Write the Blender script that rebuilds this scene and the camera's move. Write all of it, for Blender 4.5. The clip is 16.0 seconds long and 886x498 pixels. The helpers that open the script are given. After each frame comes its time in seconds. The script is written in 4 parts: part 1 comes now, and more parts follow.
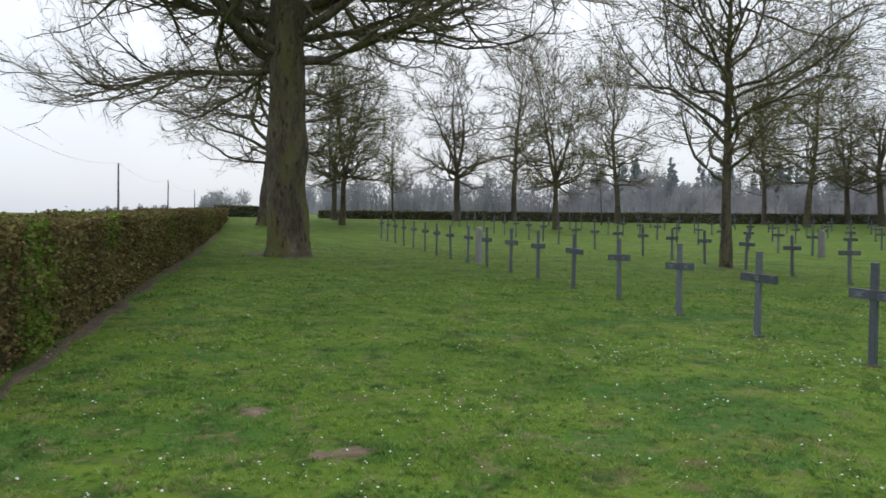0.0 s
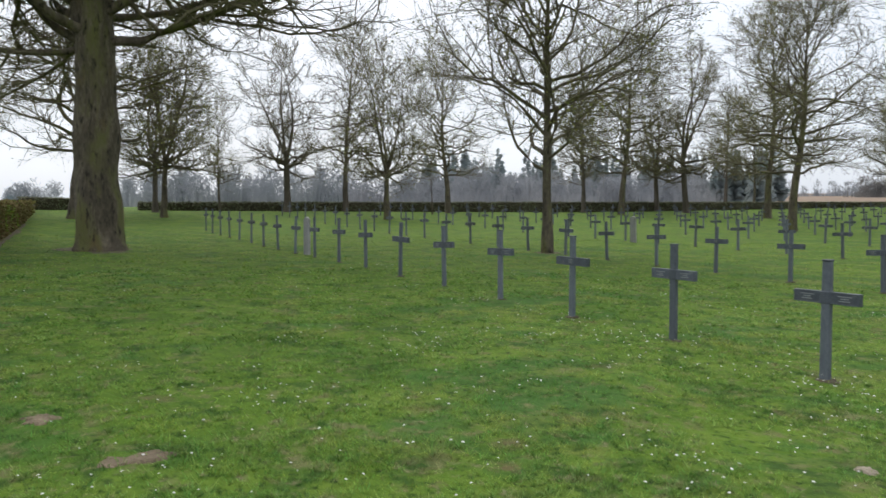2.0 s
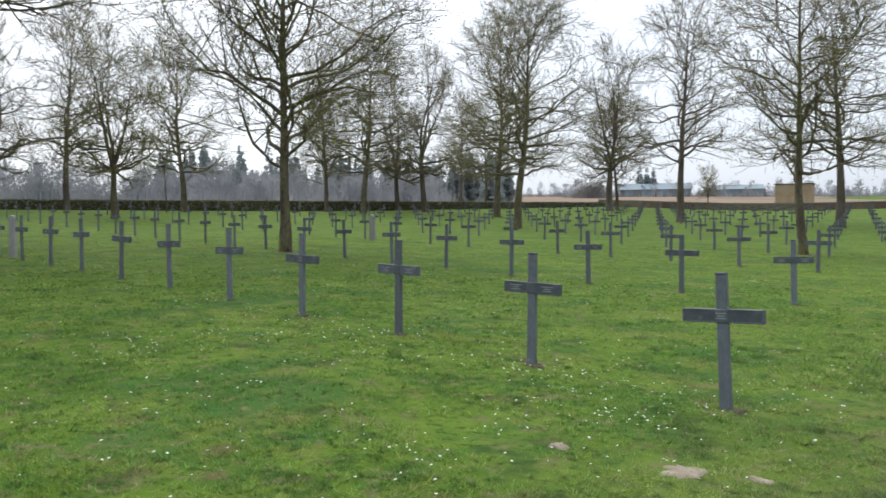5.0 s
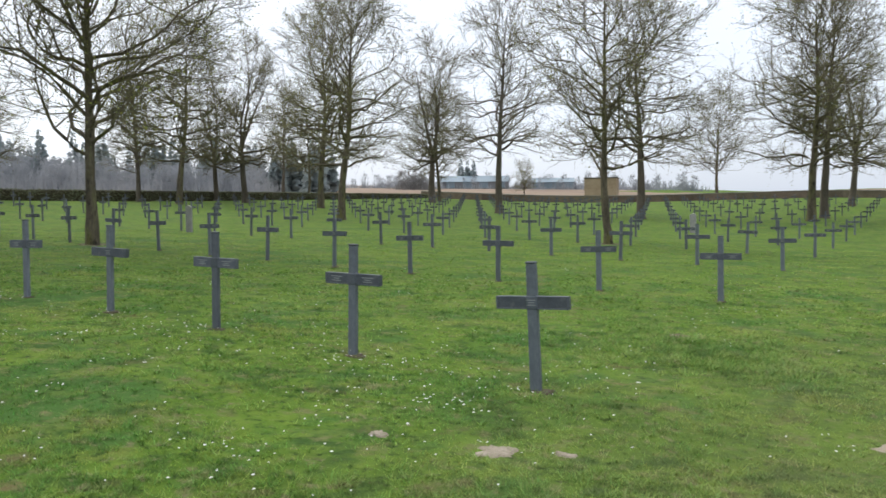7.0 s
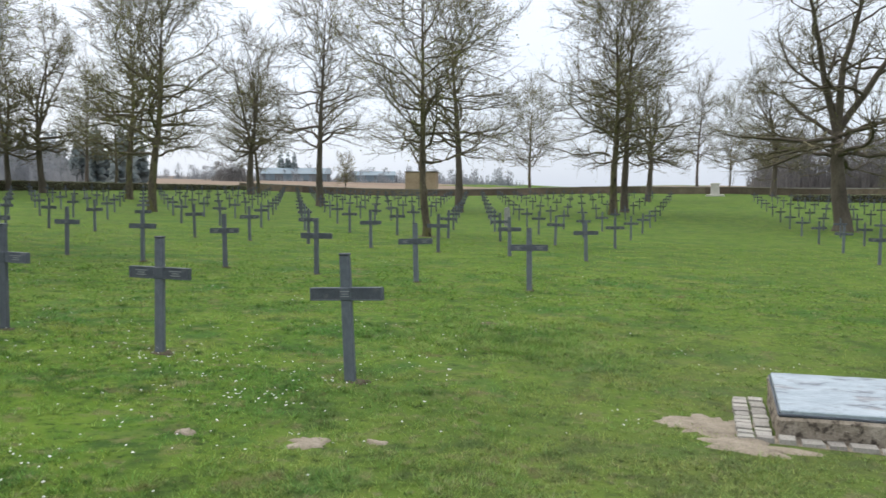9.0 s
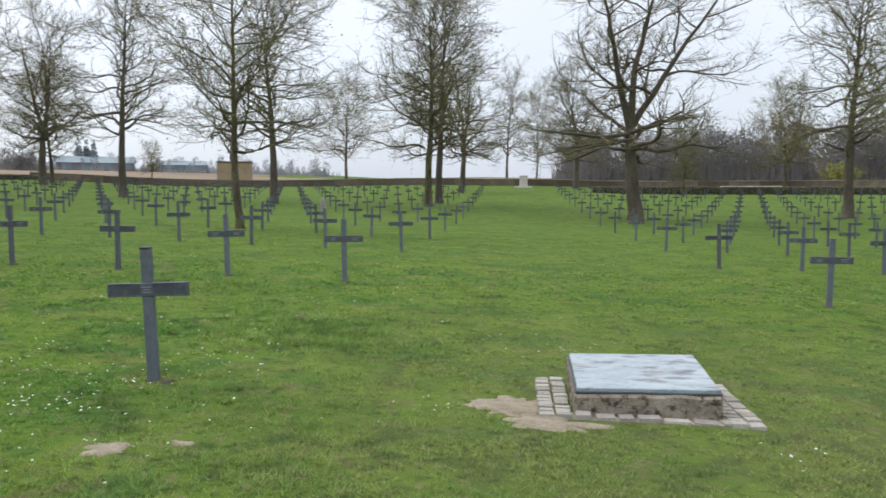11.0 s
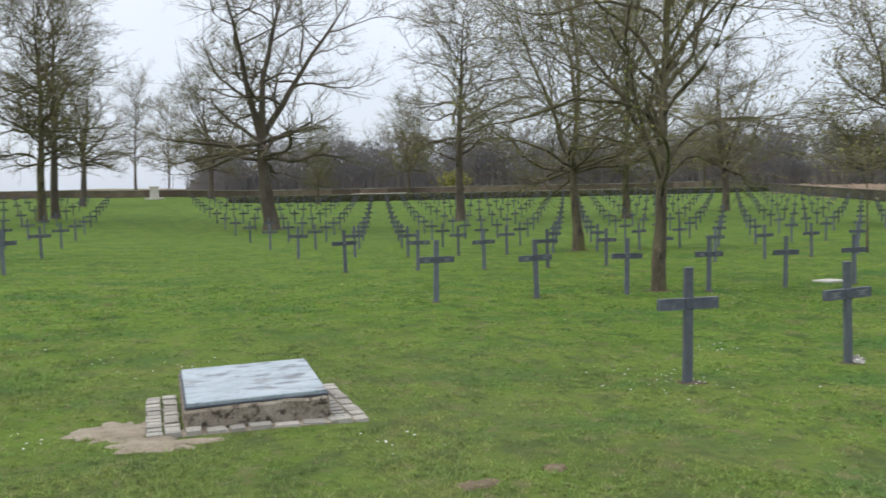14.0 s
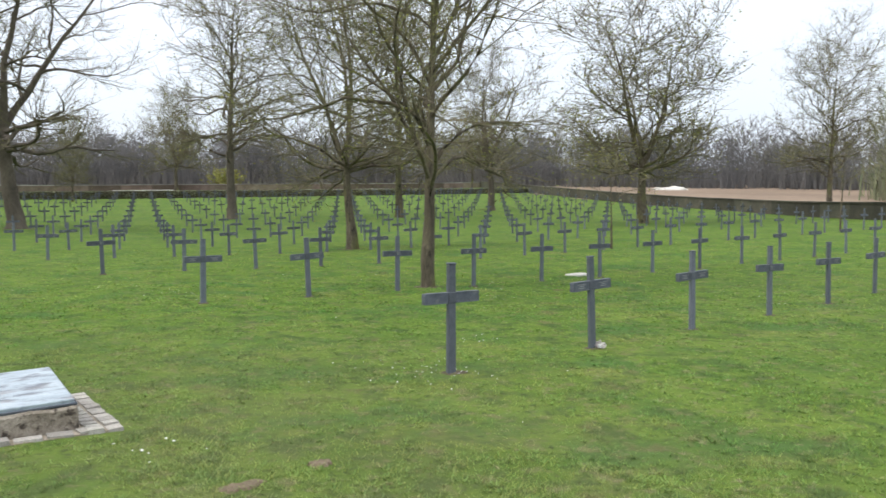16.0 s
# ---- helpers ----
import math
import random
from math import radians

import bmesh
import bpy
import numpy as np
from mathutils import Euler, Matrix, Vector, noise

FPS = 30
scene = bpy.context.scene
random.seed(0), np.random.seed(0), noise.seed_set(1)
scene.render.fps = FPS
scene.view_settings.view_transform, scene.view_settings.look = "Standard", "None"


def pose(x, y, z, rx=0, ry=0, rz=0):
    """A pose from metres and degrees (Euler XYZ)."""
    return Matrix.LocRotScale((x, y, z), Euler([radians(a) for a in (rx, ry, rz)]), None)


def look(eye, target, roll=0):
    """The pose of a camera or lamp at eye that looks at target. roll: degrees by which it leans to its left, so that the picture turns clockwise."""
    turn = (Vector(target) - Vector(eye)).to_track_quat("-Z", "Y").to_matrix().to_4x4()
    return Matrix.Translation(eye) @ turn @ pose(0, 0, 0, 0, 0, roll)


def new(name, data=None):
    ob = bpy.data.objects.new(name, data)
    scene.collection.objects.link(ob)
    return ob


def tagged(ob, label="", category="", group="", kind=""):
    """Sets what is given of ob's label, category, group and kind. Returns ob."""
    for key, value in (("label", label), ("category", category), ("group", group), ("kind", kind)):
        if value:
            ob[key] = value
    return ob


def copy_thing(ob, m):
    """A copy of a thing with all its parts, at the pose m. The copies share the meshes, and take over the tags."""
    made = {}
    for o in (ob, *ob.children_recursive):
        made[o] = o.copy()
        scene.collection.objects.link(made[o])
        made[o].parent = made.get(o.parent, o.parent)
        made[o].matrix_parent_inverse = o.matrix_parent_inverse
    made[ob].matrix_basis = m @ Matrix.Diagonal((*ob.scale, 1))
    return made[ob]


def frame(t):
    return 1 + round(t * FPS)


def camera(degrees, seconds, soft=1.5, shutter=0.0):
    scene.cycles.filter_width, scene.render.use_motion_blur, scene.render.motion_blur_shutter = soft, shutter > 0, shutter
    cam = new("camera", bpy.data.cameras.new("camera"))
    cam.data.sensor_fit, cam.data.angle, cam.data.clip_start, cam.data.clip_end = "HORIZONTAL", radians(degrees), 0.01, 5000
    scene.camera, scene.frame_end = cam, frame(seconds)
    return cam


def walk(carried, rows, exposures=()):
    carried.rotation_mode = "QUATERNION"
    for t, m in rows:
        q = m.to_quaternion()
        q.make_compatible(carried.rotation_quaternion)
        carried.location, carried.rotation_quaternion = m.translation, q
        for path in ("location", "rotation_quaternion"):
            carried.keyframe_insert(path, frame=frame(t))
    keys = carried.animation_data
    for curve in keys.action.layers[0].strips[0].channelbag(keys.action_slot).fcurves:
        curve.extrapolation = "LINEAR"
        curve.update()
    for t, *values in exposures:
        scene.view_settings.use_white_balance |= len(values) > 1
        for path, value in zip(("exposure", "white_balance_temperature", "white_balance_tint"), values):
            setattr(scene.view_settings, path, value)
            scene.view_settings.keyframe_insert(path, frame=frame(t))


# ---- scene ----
cam = camera(57.33, 16.0, shutter=0.38)
# seconds, place, yaw, pitch, roll
PATH = [
    (0, -0.000, -0.000, 1.646, 72.34, -0.98, -0.53),
    (0.5, -0.028, 0.044, 1.635, 69.66, -1.30, -0.32),
    (1, -0.052, 0.094, 1.627, 66.59, -1.18, -0.19),
    (1.5, -0.073, 0.144, 1.619, 63.52, -1.04, 0.05),
    (2, -0.088, 0.199, 1.608, 60.66, -1.60, 0.26),
    (2.5, -0.109, 0.253, 1.600, 57.59, -2.15, 0.37),
    (3, -0.112, 0.302, 1.598, 54.58, -2.04, 0.42),
    (3.5, -0.088, 0.331, 1.593, 51.79, -1.82, 0.39),
    (6, -0.033, 0.447, 1.581, 36.39, -2.08, 0.47),
    (6.5, -0.016, 0.428, 1.582, 33.23, -2.27, 0.40),
    (7, 0.005, 0.409, 1.585, 30.45, -2.50, 0.43),
    (7.5, 0.036, 0.392, 1.587, 27.79, -2.66, 0.27),
    (8, 0.064, 0.371, 1.588, 24.79, -2.77, 0.05),
    (8.5, 0.079, 0.370, 1.580, 21.48, -2.88, 0.13),
    (9, 0.083, 0.398, 1.576, 17.93, -3.05, 0.08),
    (11.5, 0.177, 0.408, 1.573, 1.38, -3.73, 0.12),
    (12, 0.252, 0.417, 1.583, -2.83, -3.72, 0.16),
    (12.5, 0.299, 0.391, 1.587, -7.15, -3.50, 0.31),
    (13, 0.330, 0.334, 1.593, -11.13, -3.43, 0.77),
    (13.5, 0.359, 0.287, 1.590, -15.11, -3.55, 1.31),
    (14, 0.376, 0.273, 1.587, -19.97, -3.39, 1.51),
    (14.5, 0.374, 0.263, 1.582, -24.87, -3.24, 1.34),
    (15, 0.394, 0.248, 1.577, -28.86, -3.53, 1.33),
    (15.5, 0.414, 0.236, 1.572, -32.32, -3.75, 1.15),
    (16, 0.428, 0.227, 1.568, -35.72, -3.79, 0.96),
]
walk(cam, [(t, pose(x, y, z, 90 + pitch, roll, yaw)) for t, x, y, z, yaw, pitch, roll in PATH],
     exposures=[(0, -0.32), (2, -0.18), (3.5, -0.04), (7, -0.01), (9, -0.01), (12.5, -0.07), (14.5, -0.07), (16, 0.24)])

# ---- sky and light: a bright overcast day ----
world = bpy.data.worlds.new("overcast_sky")
scene.world = world
world.use_nodes = True
wn, wl = world.node_tree.nodes, world.node_tree.links
wn.clear()
sky = wn.new("ShaderNodeTexSky")
sky.sky_type, sky.sun_disc = "NISHITA", False
sky.sun_elevation, sky.sun_rotation = radians(52), radians(285)
sky.dust_density, sky.air_density = 4.0, 1.0
coord = wn.new("ShaderNodeTexCoord")
split = wn.new("ShaderNodeSeparateXYZ")
wl.new(coord.outputs["Generated"], split.inputs[0])
dome = wn.new("ShaderNodeValToRGB")          # overcast dome: zenith brighter than the horizon
dome.color_ramp.elements[0].position, dome.color_ramp.elements[0].color = 0.0, (0.75, 0.83, 0.97, 1)
dome.color_ramp.elements[1].position, dome.color_ramp.elements[1].color = 0.85, (1.75, 1.78, 1.82, 1)
mid = dome.color_ramp.elements.new(0.22)
mid.color = (0.95, 1.00, 1.08, 1)
wl.new(split.outputs["Z"], dome.inputs[0])
cloud = wn.new("ShaderNodeTexNoise")
cloud.inputs["Scale"].default_value, cloud.inputs["Detail"].default_value = 2.2, 4
wl.new(coord.outputs["Generated"], cloud.inputs["Vector"])
veil = wn.new("ShaderNodeMapRange")
veil.inputs["From Min"].default_value, veil.inputs["From Max"].default_value = 0.3, 0.7
veil.inputs["To Min"].default_value, veil.inputs["To Max"].default_value = 0.93, 1.07
wl.new(cloud.outputs["Fac"], veil.inputs["Value"])
thick = wn.new("ShaderNodeVectorMath")
thick.operation = "SCALE"
west = wn.new("ShaderNodeMapRange")            # thinner cloud to the west, thicker to the east
west.inputs["From Min"].default_value, west.inputs["From Max"].default_value = -1.0, 1.0
west.inputs["To Min"].default_value, west.inputs["To Max"].default_value = 1.09, 0.92
wl.new(split.outputs["X"], west.inputs["Value"])
both = wn.new("ShaderNodeMath")
both.operation = "MULTIPLY"
wl.new(veil.outputs[0], both.inputs[0])
wl.new(west.outputs[0], both.inputs[1])
wl.new(dome.outputs[0], thick.inputs[0])
wl.new(both.outputs[0], thick.inputs["Scale"])
blue = wn.new("ShaderNodeBackground")
blue.inputs["Strength"].default_value = 0.05
wl.new(sky.outputs[0], blue.inputs["Color"])
grey = wn.new("ShaderNodeBackground")
grey.inputs["Strength"].default_value = 0.86
wl.new(thick.outputs[0], grey.inputs["Color"])
add = wn.new("ShaderNodeAddShader")
wout = wn.new("ShaderNodeOutputWorld")
wl.new(blue.outputs[0], add.inputs[0])
wl.new(grey.outputs[0], add.inputs[1])
wl.new(add.outputs[0], wout.inputs["Surface"])

sun = new("sun", bpy.data.lights.new("sun", "SUN"))
sun.data.energy, sun.data.angle, sun.data.color = 1.2, radians(25), (1.0, 0.97, 0.92)
sun.matrix_world = look((0, 0, 50), (37, -10, 0))


# ---- materials ----
def material(name, colors, scale=3.0, fine=40.0, rough=0.85, bump=0.3, bump_scale=60.0, metal=0.0, vary=0.0, island=0.0,
             stretch=(1, 1, 1), spec=0.3, translucent=0.0, stains=(), worn=None):
    """Colours mixed by a coarse and a fine noise, with relief. vary and island: brightness spread per object and per piece."""
    m = bpy.data.materials.new(name)
    m.use_nodes = True
    n, l = m.node_tree.nodes, m.node_tree.links
    n.clear()
    out, bsdf = n.new("ShaderNodeOutputMaterial"), n.new("ShaderNodeBsdfPrincipled")
    co, mp = n.new("ShaderNodeTexCoord"), n.new("ShaderNodeMapping")
    mp.inputs["Scale"].default_value = stretch
    l.new(co.outputs["Object"], mp.inputs["Vector"])

    def grain(s, detail=5):
        t = n.new("ShaderNodeTexNoise")
        t.inputs["Scale"].default_value, t.inputs["Detail"].default_value = s, detail
        t.inputs["Roughness"].default_value = 0.62
        l.new(mp.outputs[0], t.inputs["Vector"])
        return t.outputs["Fac"]

    def calc(op, a, b):
        k = n.new("ShaderNodeMath")
        k.operation = op
        for i, v in enumerate((a, b)):
            if isinstance(v, (int, float)):
                k.inputs[i].default_value = v
            else:
                l.new(v, k.inputs[i])
        return k.outputs[0]

    fac = calc("ADD", calc("MULTIPLY", grain(scale), 0.62), calc("MULTIPLY", grain(fine, 3), 0.38))
    ramp = n.new("ShaderNodeValToRGB")
    e = ramp.color_ramp.elements
    while len(e) < len(colors):
        e.new(0.5)
    for i, c in enumerate(colors):
        e[i].position, e[i].color = 0.32 + 0.36 * i / max(1, len(colors) - 1), (*c, 1)
    l.new(fac, ramp.inputs[0])
    col = ramp.outputs[0]
    for stain in stains:
        mix = n.new("ShaderNodeMix")
        mix.data_type = "RGBA"
        mr = n.new("ShaderNodeMapRange")
        mr.inputs["From Min"].default_value, mr.inputs["From Max"].default_value = stain[1], stain[1] + 0.12
        l.new(grain(stain[2], 6), mr.inputs["Value"])
        l.new(mr.outputs[0], mix.inputs["Factor"])
        l.new(col, mix.inputs["A"])
        mix.inputs["B"].default_value = (*stain[0], 1)
        col = mix.outputs["Result"]
    if worn:                                    # trodden, drier grass at the head of the avenue
        part_x, mr, mix = n.new("ShaderNodeSeparateXYZ"), n.new("ShaderNodeMapRange"), n.new("ShaderNodeMix")
        l.new(co.outputs["Object"], part_x.inputs[0])
        mr.inputs["From Min"].default_value, mr.inputs["From Max"].default_value = -2.6, 1.2
        l.new(calc("ADD", part_x.outputs["X"], calc("MULTIPLY", grain(0.7), 1.6)), mr.inputs["Value"])
        mix.data_type = "RGBA"
        my = n.new("ShaderNodeMapRange")
        my.inputs["From Min"].default_value, my.inputs["From Max"].default_value = 6.5, 12.0
        my.inputs["To Min"].default_value, my.inputs["To Max"].default_value = 1.0, 0.12
        l.new(part_x.outputs["Y"], my.inputs["Value"])
        mx = n.new("ShaderNodeMapRange")
        mx.inputs["From Min"].default_value, mx.inputs["From Max"].default_value = 2.6, 6.5
        mx.inputs["To Min"].default_value, mx.inputs["To Max"].default_value = 1.0, 0.35
        l.new(part_x.outputs["X"], mx.inputs["Value"])
        tread = calc("MULTIPLY", calc("MULTIPLY", mr.outputs[0], mx.outputs[0]), my.outputs[0])
        l.new(calc("MULTIPLY", calc("MULTIPLY", tread, grain(1.3)), worn[1] * 2), mix.inputs["Factor"])
        l.new(col, mix.inputs["A"])
        mix.inputs["B"].default_value = (*worn[0], 1)
        col = mix.outputs["Result"]
    if vary or island:
        hsv = n.new("ShaderNodeHueSaturation")
        src = n.new("ShaderNodeObjectInfo").outputs["Random"] if vary else n.new("ShaderNodeNewGeometry").outputs["Random Per Island"]
        k = vary or island
        l.new(calc("ADD", calc("MULTIPLY", src, 2 * k), 1 - k), hsv.inputs["Value"])
        l.new(calc("ADD", calc("MULTIPLY", calc("FRACT", calc("MULTIPLY", src, 17.3), 0.0), 0.05 * k / 0.3), 0.5 - 0.025 * k / 0.3), hsv.inputs["Hue"])
        l.new(col, hsv.inputs["Color"])
        col = hsv.outputs[0]
    l.new(col, bsdf.inputs["Base Color"])
    bsdf.inputs["Roughness"].default_value, bsdf.inputs["Metallic"].default_value = rough, metal
    bsdf.inputs["Specular IOR Level"].default_value = spec
    if bump:
        bp = n.new("ShaderNodeBump")
        bp.inputs["Strength"].default_value, bp.inputs["Distance"].default_value = bump, 0.02
        l.new(grain(bump_scale, 4), bp.inputs["Height"])
        l.new(bp.outputs[0], bsdf.inputs["Normal"])
    if translucent:
        tr, ms = n.new("ShaderNodeBsdfTranslucent"), n.new("ShaderNodeMixShader")
        l.new(col, tr.inputs["Color"])
        ms.inputs["Fac"].default_value = translucent
        l.new(bsdf.outputs[0], ms.inputs[1])
        l.new(tr.outputs[0], ms.inputs[2])
        l.new(ms.outputs[0], out.inputs["Surface"])
    else:
        l.new(bsdf.outputs[0], out.inputs["Surface"])
    return m


# patches of the lawn: dark clumps with the self-shade of lumps painted in, moss, clover, dry straw and worn spots, the
# same for turf and blades
def patches(k, dry=1.0):
    return (((0.056 * k, 0.132 * k, 0.024 * k), 0.53, 0.45), ((0.150 * k, 0.190 * k, 0.042 * k), 0.55, 0.95), ((0.062 * k, 0.138 * k, 0.029 * k), 0.54, 0.9), ((0.043 * k, 0.092 * k, 0.018 * k), 0.530, 2.6),
            ((0.034 * k, 0.068 * k, 0.013 * k), 0.540, 13.0), ((0.120 * k, 0.112 * k, 0.050 * k), 0.60, 2.1), ((0.155 * k * dry, 0.165 * k * dry, 0.066 * k), 0.56, 4.6), ((0.185 * k * dry, 0.180 * k * dry, 0.090 * k), 0.585, 10.0))


M_LAWN = material("lawn", [(0.044, 0.092, 0.013), (0.088, 0.156, 0.019), (0.146, 0.206, 0.034)], 0.8, 4.0, 0.95, 1.0, 16, spec=0.1,
                  stains=patches(0.88) + (((0.115, 0.085, 0.040), 0.655, 2.3),), worn=((0.100, 0.102, 0.046), 0.42))
M_BLADE = material("grass_blade", worn=((0.27, 0.265, 0.130), 0.42), colors=[(0.110, 0.202, 0.029), (0.191, 0.306, 0.050), (0.328, 0.402, 0.120)], scale=0.6, fine=3.5, rough=0.7, bump=0, island=0.35,
                   translucent=0.35, spec=0.2, stains=patches(1.8))
M_TUFT = material("tuft_blade", worn=((0.26, 0.26, 0.125), 0.36), colors=[(0.108, 0.218, 0.042), (0.182, 0.315, 0.065), (0.305, 0.415, 0.128)], scale=0.8, fine=3.0, rough=0.7, bump=0, island=0.3,
                  translucent=0.35, spec=0.2, stains=patches(1.85, 0.9))
M_SOIL = material("bare_soil", [(0.150, 0.125, 0.092), (0.285, 0.243, 0.186), (0.40, 0.352, 0.288)], 5, 50, 0.95, 0.8, 45)
M_SOIL_BROWN = material("brown_soil", [(0.085, 0.068, 0.044), (0.170, 0.132, 0.088), (0.27, 0.215, 0.150)], 5, 50, 0.95, 0.8, 45)
M_FIELD = material("ploughed_field", [(0.145, 0.104, 0.072), (0.205, 0.150, 0.106), (0.26, 0.200, 0.146)], 0.05, 1.2, 0.95, 0.5, 3)
M_BARK = material("bark", [(0.039, 0.033, 0.024), (0.107, 0.090, 0.064), (0.215, 0.184, 0.132)], 3.0, 22, 0.92, 1.0, 20, stretch=(1, 1, 0.35),
                  stains=(((0.120, 0.122, 0.044), 0.49, 1.4), ((0.125, 0.100, 0.044), 0.575, 2.4), ((0.024, 0.021, 0.016), 0.55, 9.0)))
M_BARK_DARK = material("dark_bark", [(0.055, 0.046, 0.037), (0.102, 0.086, 0.068), (0.159, 0.137, 0.107)], 2.0, 14, 0.92, 0.7, 12, stretch=(1, 1, 0.4))
M_TWIG = material("twig", [(0.081, 0.071, 0.048), (0.141, 0.125, 0.078), (0.213, 0.193, 0.109)], 0.8, 6, 0.9, 0, island=0.25)
M_BUD = material("spring_bud", [(0.176, 0.187, 0.044), (0.253, 0.264, 0.072), (0.330, 0.330, 0.110)], 0.8, 4, 0.8, 0, island=0.3, translucent=0.3)
M_CROSS = material("cast_metal", [(0.042, 0.050, 0.064), (0.068, 0.078, 0.099), (0.120, 0.133, 0.158)], 5, 70, 0.55, 0.25, 120, metal=0.0, vary=0.22,
                   spec=0.45, stains=(((0.15, 0.155, 0.16), 0.60, 9),))
M_POST = material("weathered_cast_metal", [(0.074, 0.084, 0.106), (0.118, 0.133, 0.159), (0.181, 0.196, 0.224)], 4, 60, 0.6, 0.25, 120, vary=0.22, spec=0.4,
                  stretch=(1, 1, 0.4), stains=(((0.060, 0.066, 0.078), 0.56, 6),))
M_LETTER = material("pale_lettering", [(0.20, 0.21, 0.22), (0.30, 0.31, 0.32)], 8, 60, 0.7, 0)
M_STONE = material("weathered_sandstone", [(0.15, 0.125, 0.095), (0.25, 0.215, 0.17), (0.36, 0.32, 0.265)], 6, 45, 0.9, 0.9, 30, stains=(((0.06, 0.048, 0.038), 0.50, 15),))
M_SETT = material("granite_sett", [(0.26, 0.245, 0.215), (0.37, 0.352, 0.315), (0.47, 0.450, 0.41)], 9, 90, 0.85, 0.5, 60, vary=0.2)
M_PLATE = material("weathered_plate", [(0.22, 0.270, 0.315), (0.34, 0.400, 0.445), (0.46, 0.520, 0.560)], 5.0, 34, 0.38, 0.15, 40, metal=0.1, spec=0.4,
                   stretch=(0.7, 2.2, 1), stains=(((0.130, 0.145, 0.170), 0.52, 6.5), ((0.24, 0.21, 0.20), 0.58, 3.0),))
M_PALE = material("pale_limestone", [(0.40, 0.38, 0.35), (0.52, 0.50, 0.46), (0.62, 0.60, 0.56)], 4, 30, 0.9, 0.4, 30)
M_STELE = material("grey_stone", [(0.20, 0.20, 0.20), (0.29, 0.285, 0.28), (0.38, 0.375, 0.36)], 5, 45, 0.9, 0.5, 40, vary=0.15)
M_WALL = material("old_wall", [(0.036, 0.036, 0.027), (0.062, 0.060, 0.044), (0.105, 0.094, 0.069)], 0.8, 7, 0.95, 0.9, 6, vary=0.3)
M_HEDGE = material("beech_hedge_leaf", [(0.098, 0.074, 0.031), (0.180, 0.142, 0.055), (0.190, 0.205, 0.064)], 0.9, 9, 0.8, 0, island=0.45, translucent=0.2)
# colour of the hedge core: the shade between the leaves, painted dark
M_HEDGE_SHADE = material("hedge_shade", [(0.039, 0.035, 0.021), (0.069, 0.060, 0.038)], 2, 20, 1.0, 0.5, 20)
M_EARTH = material("dark_earth", [(0.050, 0.042, 0.028), (0.092, 0.077, 0.050), (0.155, 0.130, 0.090)], 6, 50, 0.95, 0.8, 45)
M_FAR_HEDGE = material("far_hedge_leaf", [(0.105, 0.105, 0.064), (0.167, 0.175, 0.106), (0.202, 0.244, 0.132)], 0.5, 5, 0.9, 0, island=0.4)
M_FRESH = material("fresh_leaf", [(0.13, 0.21, 0.025), (0.20, 0.30, 0.05)], 3, 12, 0.7, 0, island=0.3, translucent=0.35)
# far scrub and wood: distance haze is put into these pale, even greys
M_FAR_HAZED = material("far_wood", [(0.264, 0.284, 0.315), (0.311, 0.329, 0.353), (0.370, 0.379, 0.391)], 0.06, 0.5, 1.0, 0, island=0.05, translucent=0.5)
M_WOOD_HAZED = material("hazed_woodland", [(0.160, 0.158, 0.160), (0.192, 0.188, 0.184), (0.235, 0.222, 0.196)], 0.06, 0.5, 1.0, 0, island=0.06, translucent=0.5)
# conifer green washed out to blue-grey, the haze painted into the needles
M_PINE_HAZED = material("hazed_conifer", [(0.225, 0.272, 0.285), (0.275, 0.320, 0.325), (0.325, 0.362, 0.355)], 0.15, 1.0, 1.0, 0, island=0.12, translucent=0.4)
M_WALL_BUFF = material("buff_wall", [(0.085, 0.068, 0.050), (0.145, 0.115, 0.085), (0.215, 0.175, 0.135)], 0.8, 7, 0.95, 0.9, 6, vary=0.3)
# north coping: light on the wall top put into a paler stone colour
M_COPING_LIT = material("lit_coping", [(0.19, 0.18, 0.16), (0.28, 0.265, 0.235), (0.36, 0.34, 0.31)], 1.2, 9, 0.95, 0.6, 8, vary=0.25)
M_PETAL = material("daisy_petal", [(0.62, 0.62, 0.59), (0.74, 0.74, 0.72)], 5, 20, 0.7, 0)
M_ROOF = material("sheet_roof", [(0.16, 0.21, 0.25), (0.22, 0.28, 0.32)], 0.3, 3, 0.6, 0.2, 4)
M_CLAD = material("barn_cladding", [(0.14, 0.15, 0.16), (0.22, 0.23, 0.24)], 0.3, 3, 0.8, 0.2, 4)
M_RENDER = material("ochre_render", [(0.22, 0.175, 0.11), (0.30, 0.24, 0.155), (0.36, 0.30, 0.20)], 0.6, 6, 0.9, 0.4, 10)
M_POLE = material("weathered_pole", [(0.055, 0.05, 0.045), (0.10, 0.092, 0.08)], 2, 20, 0.9, 0.4, 20, stretch=(1, 1, 0.2))
M_FLOWER = material("dried_flowers", [(0.45, 0.42, 0.40), (0.70, 0.66, 0.66)], 20, 90, 0.8, 0.2, 60)


# ---- helpers ----
def soft(v, w):
    return v if v > 30 * w else w * math.log1p(math.exp(v / w))


def ease(a, b, v):
    v = min(1, max(0, (v - a) / (b - a)))
    return v * v * (3 - 2 * v)


